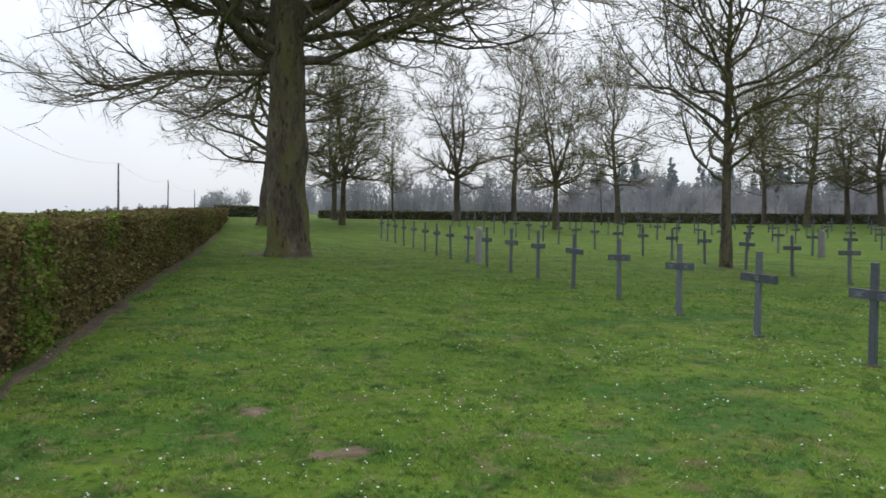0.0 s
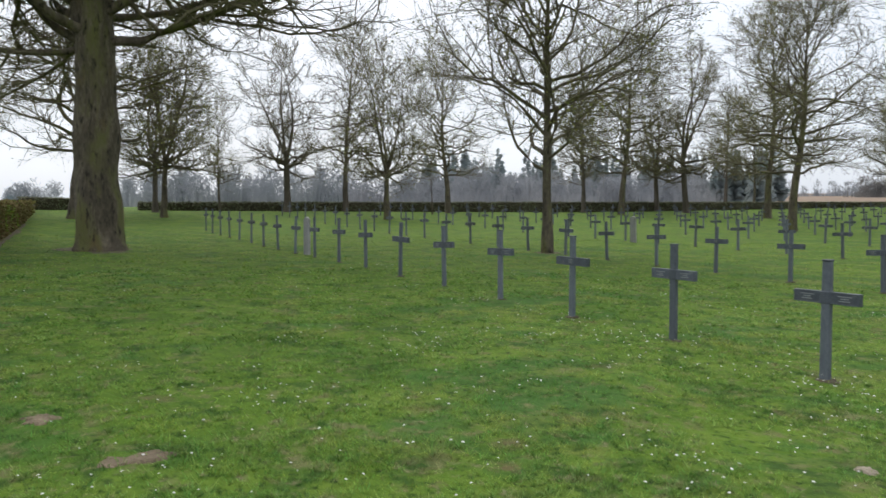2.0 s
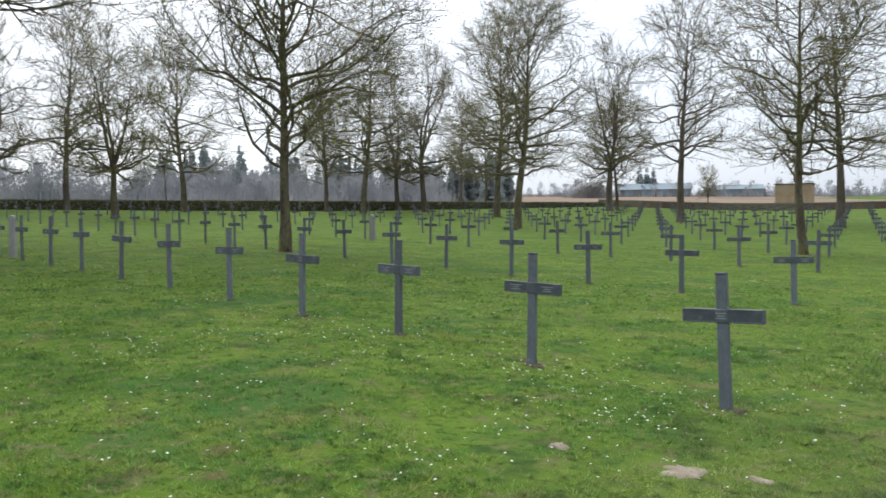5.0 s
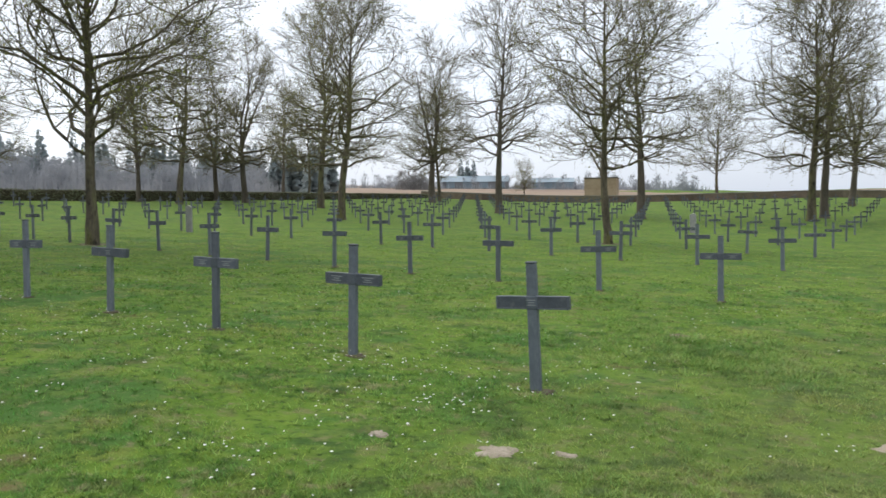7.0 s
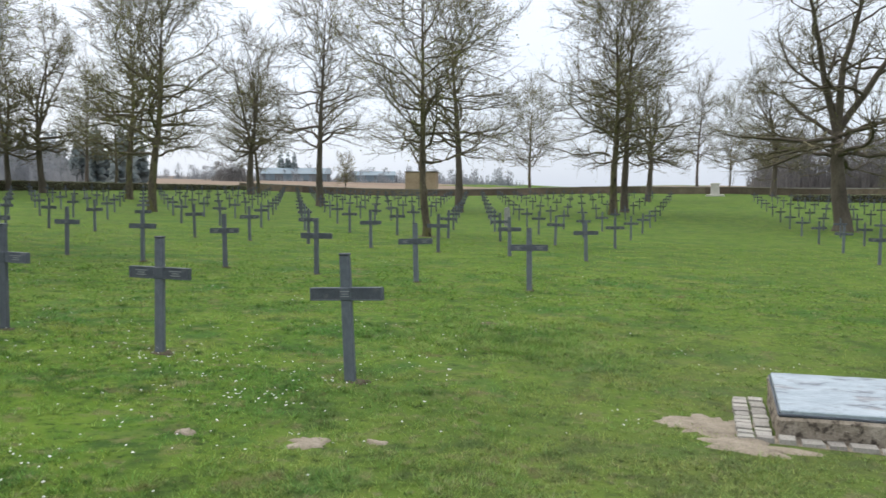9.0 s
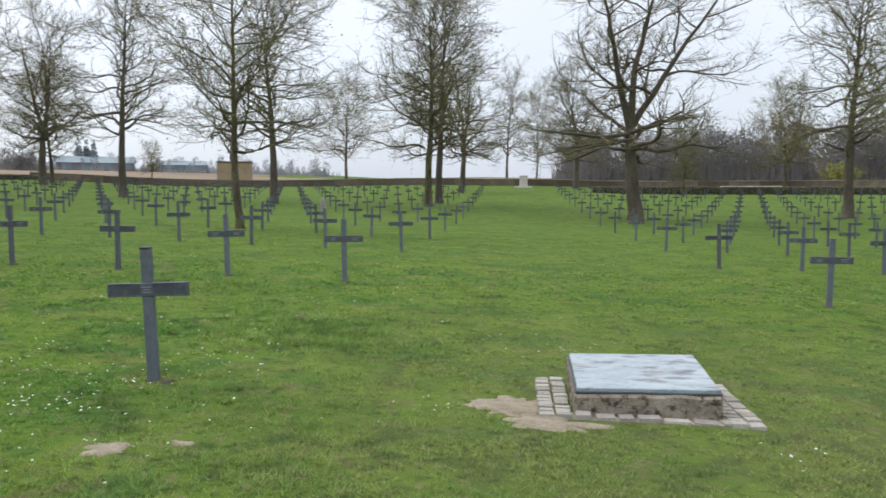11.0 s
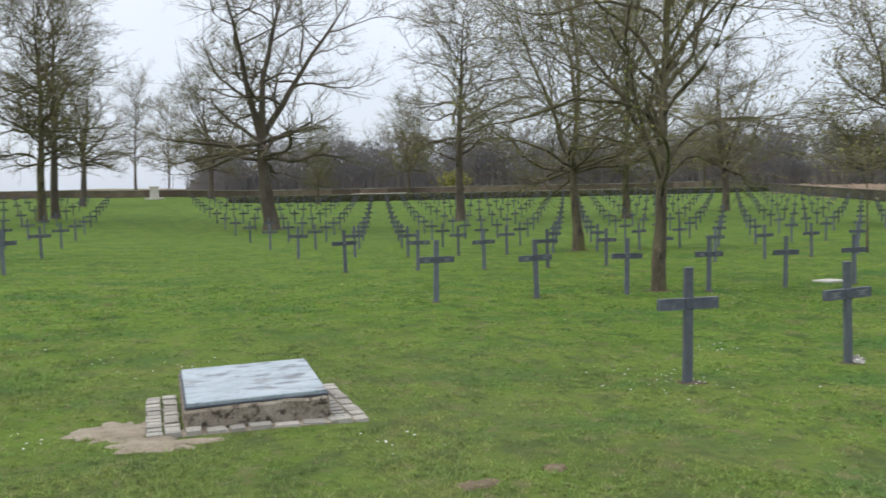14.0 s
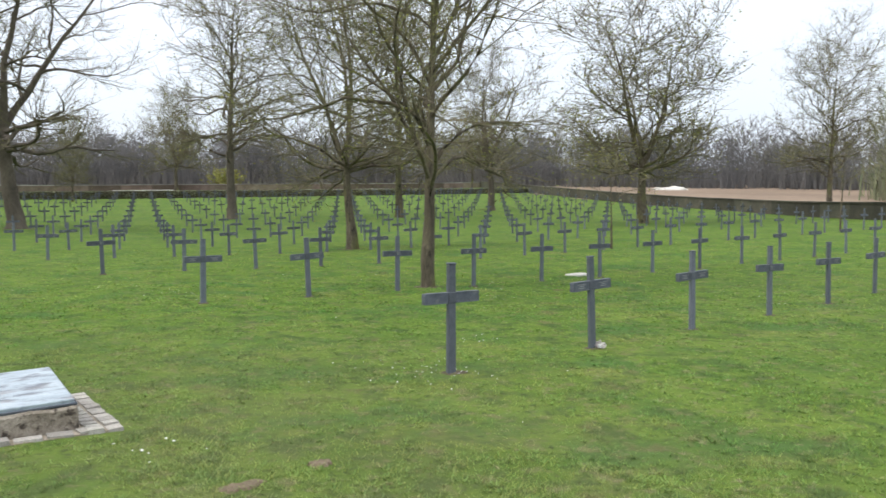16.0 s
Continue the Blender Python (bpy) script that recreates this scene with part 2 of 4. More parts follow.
def ground_z(x, y):
    """The lie of the land: one even slope up to the west, steeper at its far end, and a rise towards the north."""
    xw, yn = max(x, -260), min(y, 270)
    z = 0.111 - 0.036 * (max(xw, -62) - soft(min(x, 260) - 14.0, 3.0)) + 0.024 * (soft(-37.0 - xw, 4.0) - soft(-62.0 - xw, 3.0))
    z += 0.019 * soft(-62.0 - xw, 3.0)
    z += (0.020 + 0.027 * ease(-50, 0, x)) * soft(min(yn, 120) - 50.0 + 4.0 * ease(-4, 4, x), 5.0) + 0.030 * soft(yn - 120, 3.0)
    z -= 0.10 * ease(20, 32, y) * ease(-12, -2, x)
    z += 0.012 * soft(min(x, 260) - 78, 4.0)
    z += 0.07 * ease(-2.5, -6, x) * (1 - ease(7.5, 11, y)) * (1 - ease(-15, -24, x))
    z += 0.014 * soft(-64.0 - xw, 2.0) * ease(4, 30, y)
    return z


def mesh_object(name, verts, faces, mat, parent=None, smooth=False, label=""):
    me = bpy.data.meshes.new(name)
    me.from_pydata(verts, [], faces)
    me.materials.append(mat)
    if smooth:
        me.polygons.foreach_set("use_smooth", [True] * len(faces))
    ob = new(name, me)
    ob.parent = parent
    if label:
        ob["label"] = label
    return ob


def part(name, bm, mat, parent=None, label="", smooth=False):
    me = bpy.data.meshes.new(name)
    bm.normal_update()
    bm.to_mesh(me)
    bm.free()
    me.materials.append(mat)
    if smooth:
        me.polygons.foreach_set("use_smooth", [True] * len(me.polygons))
    ob = new(name, me)
    ob.parent = parent
    if label:
        ob["label"] = label
    return ob


def box(sx, sy, sz, at=(0, 0, 0), bevel=0.0, taper=1.0, bm=None, segments=1):
    """A box on its base centre; taper narrows the top."""
    own = bmesh.new()
    bmesh.ops.create_cube(own, size=1)
    for v in own.verts:
        k = taper if v.co.z > 0 else 1.0
        v.co = Vector((v.co.x * sx * k, v.co.y * sy * k, (v.co.z + 0.5) * sz))
    if bevel:
        bmesh.ops.bevel(own, geom=own.edges[:], offset=bevel, segments=segments, affect="EDGES")
    for v in own.verts:
        v.co += Vector(at)
    if bm is None:
        return own
    me = bpy.data.meshes.new("tmp")
    own.to_mesh(me)
    own.free()
    bm.from_mesh(me)
    bpy.data.meshes.remove(me)
    return bm


def roughen(bm, amount, scale, seed=0):
    for v in bm.verts:
        v.co += noise.noise_vector(v.co * scale + Vector((seed * 7.1, seed * 3.3, 0))) * amount
    return bm


# ---- trees ----
class Wood:
    """Collects tapered tubes (and small buds) into vertex and face lists."""

    def __init__(self):
        self.v, self.f = [], []

    def tube(self, pts, rads, sides, knots=0.0):
        base = len(self.v)
        for i, p in enumerate(pts):
            d = (pts[min(i + 1, len(pts) - 1)] - pts[max(i - 1, 0)]).normalized()
            a = d.orthogonal().normalized()
            b = d.cross(a)
            for k in range(sides):
                ang = 2 * math.pi * k / sides
                k_r = 1 + knots * noise.noise(Vector((math.cos(ang) * 2.2, math.sin(ang) * 2.2, p.z * 0.9))) if knots else 1.0
                self.v.append(p + (a * math.cos(ang) + b * math.sin(ang)) * rads[i] * k_r)
        for i in range(len(pts) - 1):
            for k in range(sides):
                q = base + i * sides
                self.f.append((q + k, q + (k + 1) % sides, q + sides + (k + 1) % sides, q + sides + k))

    def spike(self, p, q, r):
        """A thin twig that runs to a point."""
        d = (q - p).normalized()
        a = d.orthogonal().normalized() * r
        b = d.cross(a)
        n = len(self.v)
        self.v += [p + a, p - a * 0.5 + b * 0.87, p - a * 0.5 - b * 0.87, q]
        self.f += [(n, n + 1, n + 3), (n + 1, n + 2, n + 3), (n + 2, n, n + 3)]

    def sliver(self, p, q, r, rng):
        """The finest twig, far off: one narrow blade of wood."""
        a = (q - p).cross(Vector((rng.gauss(0, 1), rng.gauss(0, 1), rng.gauss(0, 1)))).normalized() * r
        n = len(self.v)
        self.v += [p + a, p - a, q]
        self.f.append((n, n + 1, n + 2))

    def leaf(self, p, d, size, rng):
        side = d.cross(Vector((rng.uniform(-1, 1), rng.uniform(-1, 1), rng.uniform(-1, 1)))).normalized() * size * 0.42
        b = len(self.v)
        self.v += [p, p + d * size * 0.5 + side, p + d * size, p + d * size * 0.5 - side]
        self.f.append((b, b + 1, b + 2, b + 3))


def limb(start, direction, length, r0, r1, n, rng, wander=0.12, lift=0.0):
    pts, rads, d = [start.copy()], [r0], direction.normalized()
    for i in range(n):
        d = (d + Vector((rng.gauss(0, wander), rng.gauss(0, wander), rng.gauss(0, wander) + lift)))
        d.z = max(d.z, -0.30 * d.length)          # boughs never sag steeply
        d.normalize()
        pts.append(pts[-1] + d * length / n)
        rads.append(r0 + (r1 - r0) * (i + 1) / n)
    return pts, rads


def along(pts, rads, u):
    k = min(int(u * (len(pts) - 1)), len(pts) - 2)
    w = u * (len(pts) - 1) - k
    return pts[k].lerp(pts[k + 1], w), (pts[k + 1] - pts[k]).normalized(), rads[k] + (rads[k + 1] - rads[k]) * w


def build_tree(seed, height, spread, radius, clear, boughs=17, side=8, twigs=6, tips=3, form="leader", twig_r=0.006, bud=0.03, bark=None, skirt=0.30, heavy=1.0, buds_share=0.5, hold=0.62, droop=0.0, bend=True, fill=1.0, twist=0.20, crest=28,
               bias=None, low=68, fork_at=0.45, name="tree"):
    """A bare spring tree: trunk with root flare and limbs, and a crown of boughs, twigs and opening buds."""
    rng = random.Random(seed)
    wood, fine, buds = Wood(), Wood(), Wood()
    axis_n = 14
    stems = []
    pts, rads = limb(Vector((0, 0, 0)), Vector((rng.gauss(0, 0.02), rng.gauss(0, 0.02), 1)), height * (0.94 if form == "leader" else fork_at), radius,
                     radius * (0.06 if form == "leader" else hold), axis_n, rng, 0.025, 0.06)
    if form == "leader":
        rads = [radius * (1 - 0.94 * (i / axis_n) ** 0.85) for i in range(axis_n + 1)]
    # root flare
    flare = [Vector((0, 0, -0.15)), Vector((0, 0, 0.05)), Vector((0, 0, 0.22)), Vector((0, 0, 0.5))]
    trunk_p = flare + [p for p in pts if p.z > 0.7]
    wide = min(1.0, radius / 0.35)
    trunk_r = [radius * (1.11 + 0.30 * wide), radius * (1.07 + 0.23 * wide), radius * (1.03 + 0.09 * wide), radius * 1.01] + [r for p, r in zip(pts, rads) if p.z > 0.7]
    fill_p, fill_r = [], []
    for i in range(len(trunk_p) - 1):
        for k in range(3):
            fill_p.append(trunk_p[i].lerp(trunk_p[i + 1], k / 3))
            fill_r.append(trunk_r[i] + (trunk_r[i + 1] - trunk_r[i]) * k / 3)
    wood.tube(fill_p + trunk_p[-1:], fill_r + trunk_r[-1:], 18, 0.22)
    stems.append((pts, rads, clear / pts[-1].z if pts[-1].z > clear else 0.8))
    if form == "fork":
        turn = rng.uniform(0, 6.28)
        for i in range(3):
            a = turn + i * 2.1 + rng.uniform(-0.4, 0.4)
            lean = rng.uniform(0.22, 0.42)
            q, s = limb(pts[-1] - Vector((0, 0, 0.05)), Vector((math.cos(a) * lean, math.sin(a) * lean, 1)), height * (1 - fork_at) * rng.uniform(0.85, 1.05),
                        radius * hold * 0.84, 0.012, 9, rng, 0.09, 0.04)
            wood.tube(q, s, 8)
            stems.append((q, s, 0.12))

    def twig(p, d, length, r):
        mid_p = p + d * length * 0.5
        d2 = (d + Vector((rng.gauss(0, 0.28), rng.gauss(0, 0.28), rng.gauss(0.06, 0.25)))).normalized()
        end = mid_p + d2 * length * 0.5
        if bend:
            fine.tube([p, mid_p], [r, r * 0.75], 3)
            fine.spike(mid_p, end, r * 0.75)
        else:
            d2, end = d, p + d * length
            fine.spike(p, end, r)
        for _ in range(tips):
            u = rng.uniform(0.15, 1.0)
            c, e = (p.lerp(mid_p, u * 2), d) if u < 0.5 else (mid_p.lerp(end, u * 2 - 1), d2)
            w = (e + Vector((rng.gauss(0, 0.75), rng.gauss(0, 0.75), rng.gauss(0.12, 0.55)))).normalized()
            q = c + w * length * rng.uniform(0.3, 0.65)
            if bend:
                fine.spike(c, q, r * 0.72)
            else:
                fine.sliver(c, q, r * 0.72, rng)
            if bud and rng.random() < buds_share:
                buds.leaf(q, (w + Vector((0, 0, 0.3))).normalized(), bud * rng.uniform(0.6, 1.3), rng)

    total = boughs
    for si, (pts_s, rads_s, u0) in enumerate(stems):
        count = total if form == "leader" else (max(5, total // 4) if si == 0 else max(6, total // 4))
        for i in range(count):
            u = u0 + (0.98 - u0) * ((i + rng.uniform(0, 0.8)) / count)
            if form == "fork" and si == 0:
                u = u0 + (0.97 - u0) * ((i + rng.random()) / count)
            p, d0, r = along(pts_s, rads_s, min(u, 0.985))
            rel = min(1, max(0, (p.z - clear) / (height - clear)))
            az = i * 2.4 + rng.uniform(-0.6, 0.6) + seed
            if bias is not None and si == 0 and i < len(bias):
                az = bias[i]
            steep = radians(min(86, low - (low - crest) * rel + rng.uniform(-9, 9)))
            d = Vector((math.cos(az) * math.sin(steep), math.sin(az) * math.sin(steep), math.cos(steep)))
            length = spread * (math.sin(math.pi * (skirt + (0.90 - skirt) * rel)) ** 0.75) * rng.uniform(0.75, 1.12) / max(0.62, math.sin(steep)) * 0.92
            length = min(length, spread * 1.25) * (0.72 if form == "fork" and si else 1)
            br = min(r * 0.62, (0.018 + length * 0.016) * heavy)
            q, s = limb(p, d, length, br, max(0.006, br * 0.12), 10, rng, twist, (0.045 if rel > 0.25 else 0.035) - droop * (1 - rel))
            (fine if name == "sapling" else wood).tube(q, s, 6)
            for j in range(side):
                v = 0.16 + 0.82 * (j + rng.random()) / side
                c, e, cr = along(q, s, min(v, 0.99))
                w = (e * 0.8 + Vector((rng.gauss(0, 0.6), rng.gauss(0, 0.6), rng.gauss(0.12 - droop * 5, 0.5)))).normalized()
                ln = (length * (0.50 - 0.28 * v) * rng.uniform(0.7, 1.3) + 0.25) * fill
                q2, s2 = limb(c, w, ln, max(cr * 0.55, twig_r * 1.3), twig_r * 0.8, min(8, max(4, int(ln * 1.8))) if bend else 4, rng, 0.24, 0.05)
                fine.tube(q2, s2, 4 if cr > 0.02 else 3)
                for k in range(twigs):
                    x = 0.2 + 0.8 * (k + rng.random()) / twigs
                    c2, e2, cr2 = along(q2, s2, min(x, 0.99))
                    w2 = (e2 + Vector((rng.gauss(0, 0.6), rng.gauss(0, 0.6), rng.gauss(0.15, 0.45)))).normalized()
                    twig(c2, w2, rng.uniform(0.35, 0.85) * (0.55 + 0.05 * height), max(cr2 * 0.7, twig_r * 0.8))
            twig(q[-1], (q[-1] - q[-2]).normalized(), 0.5, twig_r)
    root = new(name)
    mesh_object("trunk", wood.v, wood.f, bark or M_BARK, root, True)
    crown = mesh_object("crown", fine.v, fine.f, M_TWIG, root)
    if buds.f:
        mesh_object("foliage", buds.v, buds.f, M_BUD, crown, label="small yellow-green opening leaf buds")
    return root


def plant(tree, x, y, turn=0.0, size=1.0, label="", wide=1.0, sink=0.04):
    tree.matrix_basis = pose(x, y, ground_z(x, y) - sink, 0, 0, turn) @ Matrix.Diagonal((size * wide, size * wide, size, 1))
    return tagged(tree, label, "tree")


def replant(tree, x, y, turn, size=1.0, label="", wide=1.0):
    t = copy_thing(tree, Matrix.Identity(4))
    return plant(t, x, y, turn, size, label, wide)


def around(x, y):
    """A pose on the ground."""
    return pose(x, y, ground_z(x, y))


# ---- the ground: one sheet out to the horizon ----
def steps(lo, hi, fine_lo, fine_hi, step, grow):
    """Grid lines: even inside the fine stretch, ever wider outside it."""
    xs = [fine_lo + i * step for i in range(int((fine_hi - fine_lo) / step) + 1)]
    s, x = step, xs[-1]
    while x < hi:
        s *= grow
        x += s
        xs.append(x)
    s, x = step, xs[0]
    while x > lo:
        s *= grow
        x -= s
        xs.insert(0, x)
    return xs


def lie(x, y):
    """Ground with its small bumps."""
    near = 1.0 - ease(40, 90, math.hypot(x, y))
    return ground_z(x, y) + near * (0.022 * noise.noise(Vector((x * 0.55, y * 0.55, 0))) + 0.010 * noise.noise(Vector((x * 2.1, y * 2.1, 3))))


EAST_LINE = [(90, 113), (71.8, 63.2), (66.5, 45.5), (51.7, 24.7), (39.5, 0), (31.5, -18)]


def east_line(y):
    """Where the east wall stands at this depth."""
    for (x1, y1), (x0, y0) in zip(EAST_LINE, EAST_LINE[1:]):
        if y >= y0:
            break
    return x0 + (x1 - x0) * (y - y0) / (y1 - y0)


def ground_sheet():
    xs, ys = steps(-2200, 2200, -30, 24, 0.45, 1.09), steps(-2200, 2200, -4, 34, 0.45, 1.09)
    verts = [(x, y, lie(x, y)) for y in ys for x in xs]
    w = len(xs)
    faces, idx = [], []
    for j in range(len(ys) - 1):
        for i in range(w - 1):
            faces.append((j * w + i, j * w + i + 1, (j + 1) * w + i + 1, (j + 1) * w + i))
            cx, cy = (xs[i] + xs[i + 1]) / 2, (ys[j] + ys[j + 1]) / 2
            idx.append(1 if (cy > 115 + 0.02 * cx and cx > -260 + cy) or cx > east_line(cy) + 1.2 or (cx < -66 and cy > 48) else 0)
    ob = mesh_object("ground", verts, faces, M_LAWN, smooth=True)
    ob.data.materials.append(M_FIELD)
    ob.data.polygons.foreach_set("material_index", idx)
    return tagged(ob, "short mown lawn with moss and clover, brown ploughed fields beyond", "ground", kind="structure")


ground_sheet()

# ---- boundary walls and hedges ----
WALLS = (("wall_north", [(-61.5, 99), (-33, 109.5), (0, 113.8), (46, 116), (90, 113)], 0.86, M_WALL_BUFF, M_COPING_LIT, "low buff stone boundary wall, its flat coping coloured pale as lit from above"),
         ("wall_east", EAST_LINE, 1.03, M_WALL, M_WALL, "low dark weathered stone boundary wall with a flat coping"))


def sloped_length(name, a, b, z0, z1, low, high, thick, root, k, mat):
    """One length of wall between two plan points whose foot follows the slope."""
    d = (Vector(b) - Vector(a)).normalized()
    side = Vector((-d.y, d.x)) * thick / 2
    bm = bmesh.new()
    rings = []
    for i in range(5):
        u = i / 4
        c, z = Vector(a).lerp(Vector(b), u), z0 + (z1 - z0) * u
        w = 0.02 * noise.noise(Vector((k * 3.1 + u * 2, low, 1)))
        rings.append([bm.verts.new((c.x + side.x * s, c.y + side.y * s, z + h + w)) for s, h in ((-1, low), (-1, high), (1, high), (1, low))])
    for p, q in zip(rings, rings[1:]):
        for j in range(4):
            bm.faces.new((p[j], p[(j + 1) % 4], q[(j + 1) % 4], q[j]))
    bm.faces.new(rings[0])
    bm.faces.new(rings[-1][::-1])
    bmesh.ops.recalc_face_normals(bm, faces=bm.faces[:])
    return part(name, bm, mat, root)


def run_wall(name, line, height, mat, top_mat, label, thick=0.45):
    """A low stone wall with a coping, following the ground."""
    root = tagged(new(name), label, "wall", kind="structure")
    for (x0, y0), (x1, y1) in zip(line, line[1:]):
        n = max(2, int(math.hypot(x1 - x0, y1 - y0) / 4))
        for i in range(n):
            a = (x0 + (x1 - x0) * i / n, y0 + (y1 - y0) * i / n)
            b = (x0 + (x1 - x0) * (i + 1) / n, y0 + (y1 - y0) * (i + 1) / n)
            za, zb = ground_z(*a), ground_z(*b)
            sloped_length("wall_length", a, b, za, zb, -0.4, height, thick, root, i, mat)
            sloped_length("coping", a, b, za, zb, height + 0.002, height + 0.11, thick + 0.12, root, i, top_mat)
    return root


for wall in WALLS:
    run_wall(*wall)


def hedge(name, x0, y0, x1, y1, height0, height1, depth, count, leaf, label, fresh=0.0, near=0.5, leaf_mat=None):
    """A clipped hedge: a core sheet coloured dark for the shade inside, and a coat of many small leaves."""
    rng = random.Random(len(name) * 7 + int(abs(x0)))
    L = math.hypot(x1 - x0, y1 - y0)
    ux, uy = (x1 - x0) / L, (y1 - y0) / L
    n = max(4, int(L / 0.8))
    verts, faces = [], []
    top0, top1 = ground_z(x0, y0) + height0, ground_z(x1, y1) + height1

    def tall(x, y, u):
        """The clipped top runs straight from end to end."""
        return top0 + (top1 - top0) * u / L - ground_z(x, y)

    prof = [(-0.40, -0.05), (-0.44, 0.5), (-0.40, 0.93), (-0.2, 0.97), (0.2, 0.97), (0.40, 0.93), (0.44, 0.5), (0.40, -0.05)]
    for i in range(n + 1):
        u = L * i / n
        for a, b in prof:
            w = 0.06 * noise.noise(Vector((u * 0.9, a * 3, b * 3)))
            x, y = x0 + ux * u - uy * (a * depth + w), y0 + uy * u + ux * (a * depth + w)
            verts.append((x, y, ground_z(x, y) + b * tall(x, y, u)))
    k = len(prof)
    for i in range(n):
        for j in range(k - 1):
            faces.append((i * k + j, i * k + j + 1, (i + 1) * k + j + 1, (i + 1) * k + j))
    faces += [tuple(range(k)), tuple(range(n * k, n * k + k))]
    root = tagged(new(name), label, "hedge", kind="structure")
    mesh_object("hedge_core", verts, faces, M_HEDGE_SHADE, root)
    coat, green = Wood(), Wood()
    for i in range(count):
        u = L * rng.random() ** near
        u = L - u if near < 1 else u
        face = rng.random()
        s = leaf * rng.uniform(0.6, 1.4) * (1 + u / L * (1.6 if near < 1 else 0))
        if face < 0.24:
            a, b = rng.uniform(-0.5, 0.5), 0.97 + rng.gauss(0, 0.025)
        else:
            a, b = (-0.47 if face < 0.72 else 0.47) + rng.gauss(0, 0.03), rng.uniform(0.02, 1.0)
        bulge = 0.09 * noise.noise(Vector((u * 0.8, b * 2.2, face > 0.72)))
        a *= 1 + bulge * 2
        b *= 1 + 0.05 * noise.noise(Vector((u * 0.6, 5, 0)))
        x, y = x0 + ux * u - uy * a * depth, y0 + uy * u + ux * a * depth
        d = Vector((rng.gauss(0, 1), rng.gauss(0, 1), rng.gauss(-0.1, 0.7))).normalized()
        fresh_here = noise.noise(Vector((u * 0.5, b * 0.8, 9))) > 0.36
        (green if rng.random() < fresh * (4.0 if fresh_here else 0.15) else coat).leaf(Vector((x, y, ground_z(x, y) + b * tall(x, y, u))), d, s, rng)
    tagged(mesh_object("hedge_leaves", coat.v, coat.f, leaf_mat or M_HEDGE, root), kind="stuff")
    if green.f:
        tagged(mesh_object("fresh_leaves", green.v, green.f, M_FRESH, root, label="bright green new leaves"), kind="stuff")
    return root


hedge("hedge_south", -5.5, -2.05, -58.0, 2.45, 1.27, 0.66, 1.0, 96000, 0.041, "clipped beech hedge with brown winter leaves along the lawn", fresh=0.15, near=0.42)
hedge("hedge_west", -60.5, 9.5, -60.5, 98.5, 0.56, 0.56, 0.9, 26000, 0.10, "low clipped dark hedge closing the far side of the lawn", near=1, leaf_mat=M_FAR_HEDGE)
hedge("hedge_corner", -60.5, 2.0, -60.5, 7.6, 0.8, 0.8, 0.9, 2500, 0.09, "short clipped dark hedge beside a gap", near=1, leaf_mat=M_FAR_HEDGE)
hedge("hedge_inner", 9.0, 95.4, 84.5, 92.2, 0.68, 0.68, 1.0, 20000, 0.11, "low dark clipped hedge behind the last row of crosses", near=1, leaf_mat=M_FAR_HEDGE)


# ---- grave markers on their grid ----
# plots west and east of the avenue: first cross, step along a row, step from row to row
PLOT_WEST = ((-2.51, 6.13), (-1.987, 0.163), (-0.083, 7.21))
PLOT_EAST = ((4.72, 6.12), (1.803, 0.031), (0.010, 6.53))
HEADSTONES = ((-20.5, 7.55), (-23.5, 21.7), (-9.9, 42.3))


def build_cross(marks):
    """A cast cross on a square foot; marks: where its lettering stands (arms, centre, none)."""
    root = new("grave_cross")
    part("post", box(0.088, 0.05, 1.04, (0, 0, -0.04), 0.008, 0.93), M_POST, root)
    part("arm", box(0.605, 0.044, 0.098, (0, 0, 0.652), 0.007), M_CROSS, root)
    rim = bmesh.new()
    for sx in (-1, 1):
        for w, h, x, z in ((0.255, 0.010, 0.176, 0.741), (0.255, 0.010, 0.176, 0.651), (0.010, 0.080, 0.2985, 0.661)):
            box(w, 0.052, h, (sx * x, 0, z), 0.002, bm=rim)
    part("rim", rim, M_CROSS, root)
    part("boss", box(0.10, 0.062, 0.11, (0, 0, 0.646), 0.010), M_CROSS, root)
    part("cap", box(0.084, 0.056, 0.018, (0, 0, 1.0), 0.006), M_CROSS, root)
    part("foot", roughen(box(0.15, 0.13, 0.045, (0, 0, -0.03), 0.012), 0.012, 9), M_EARTH, root, "earth-stained socket at the foot")
    if marks == "arms":
        for sx in (-1, 1):
            bm = bmesh.new()
            for k, w in enumerate((0.125, 0.07, 0.10)):
                box(w, 0.004, 0.008, (sx * 0.175, -0.0235, 0.716 - k * 0.019), bm=bm)
            part("inscription", bm, M_LETTER, root, "small pale lettering in short lines")
    elif marks == "centre":
        bm = bmesh.new()
        for k, w in enumerate((0.08, 0.05, 0.07)):
            box(w, 0.004, 0.007, (0, -0.0325, 0.718 - k * 0.019), bm=bm)
        part("inscription", bm, M_LETTER, root, "small pale lettering in short lines")
    return tagged(root, "dark grey cast metal cross standing in the lawn", "grave cross", "rows of grave crosses")


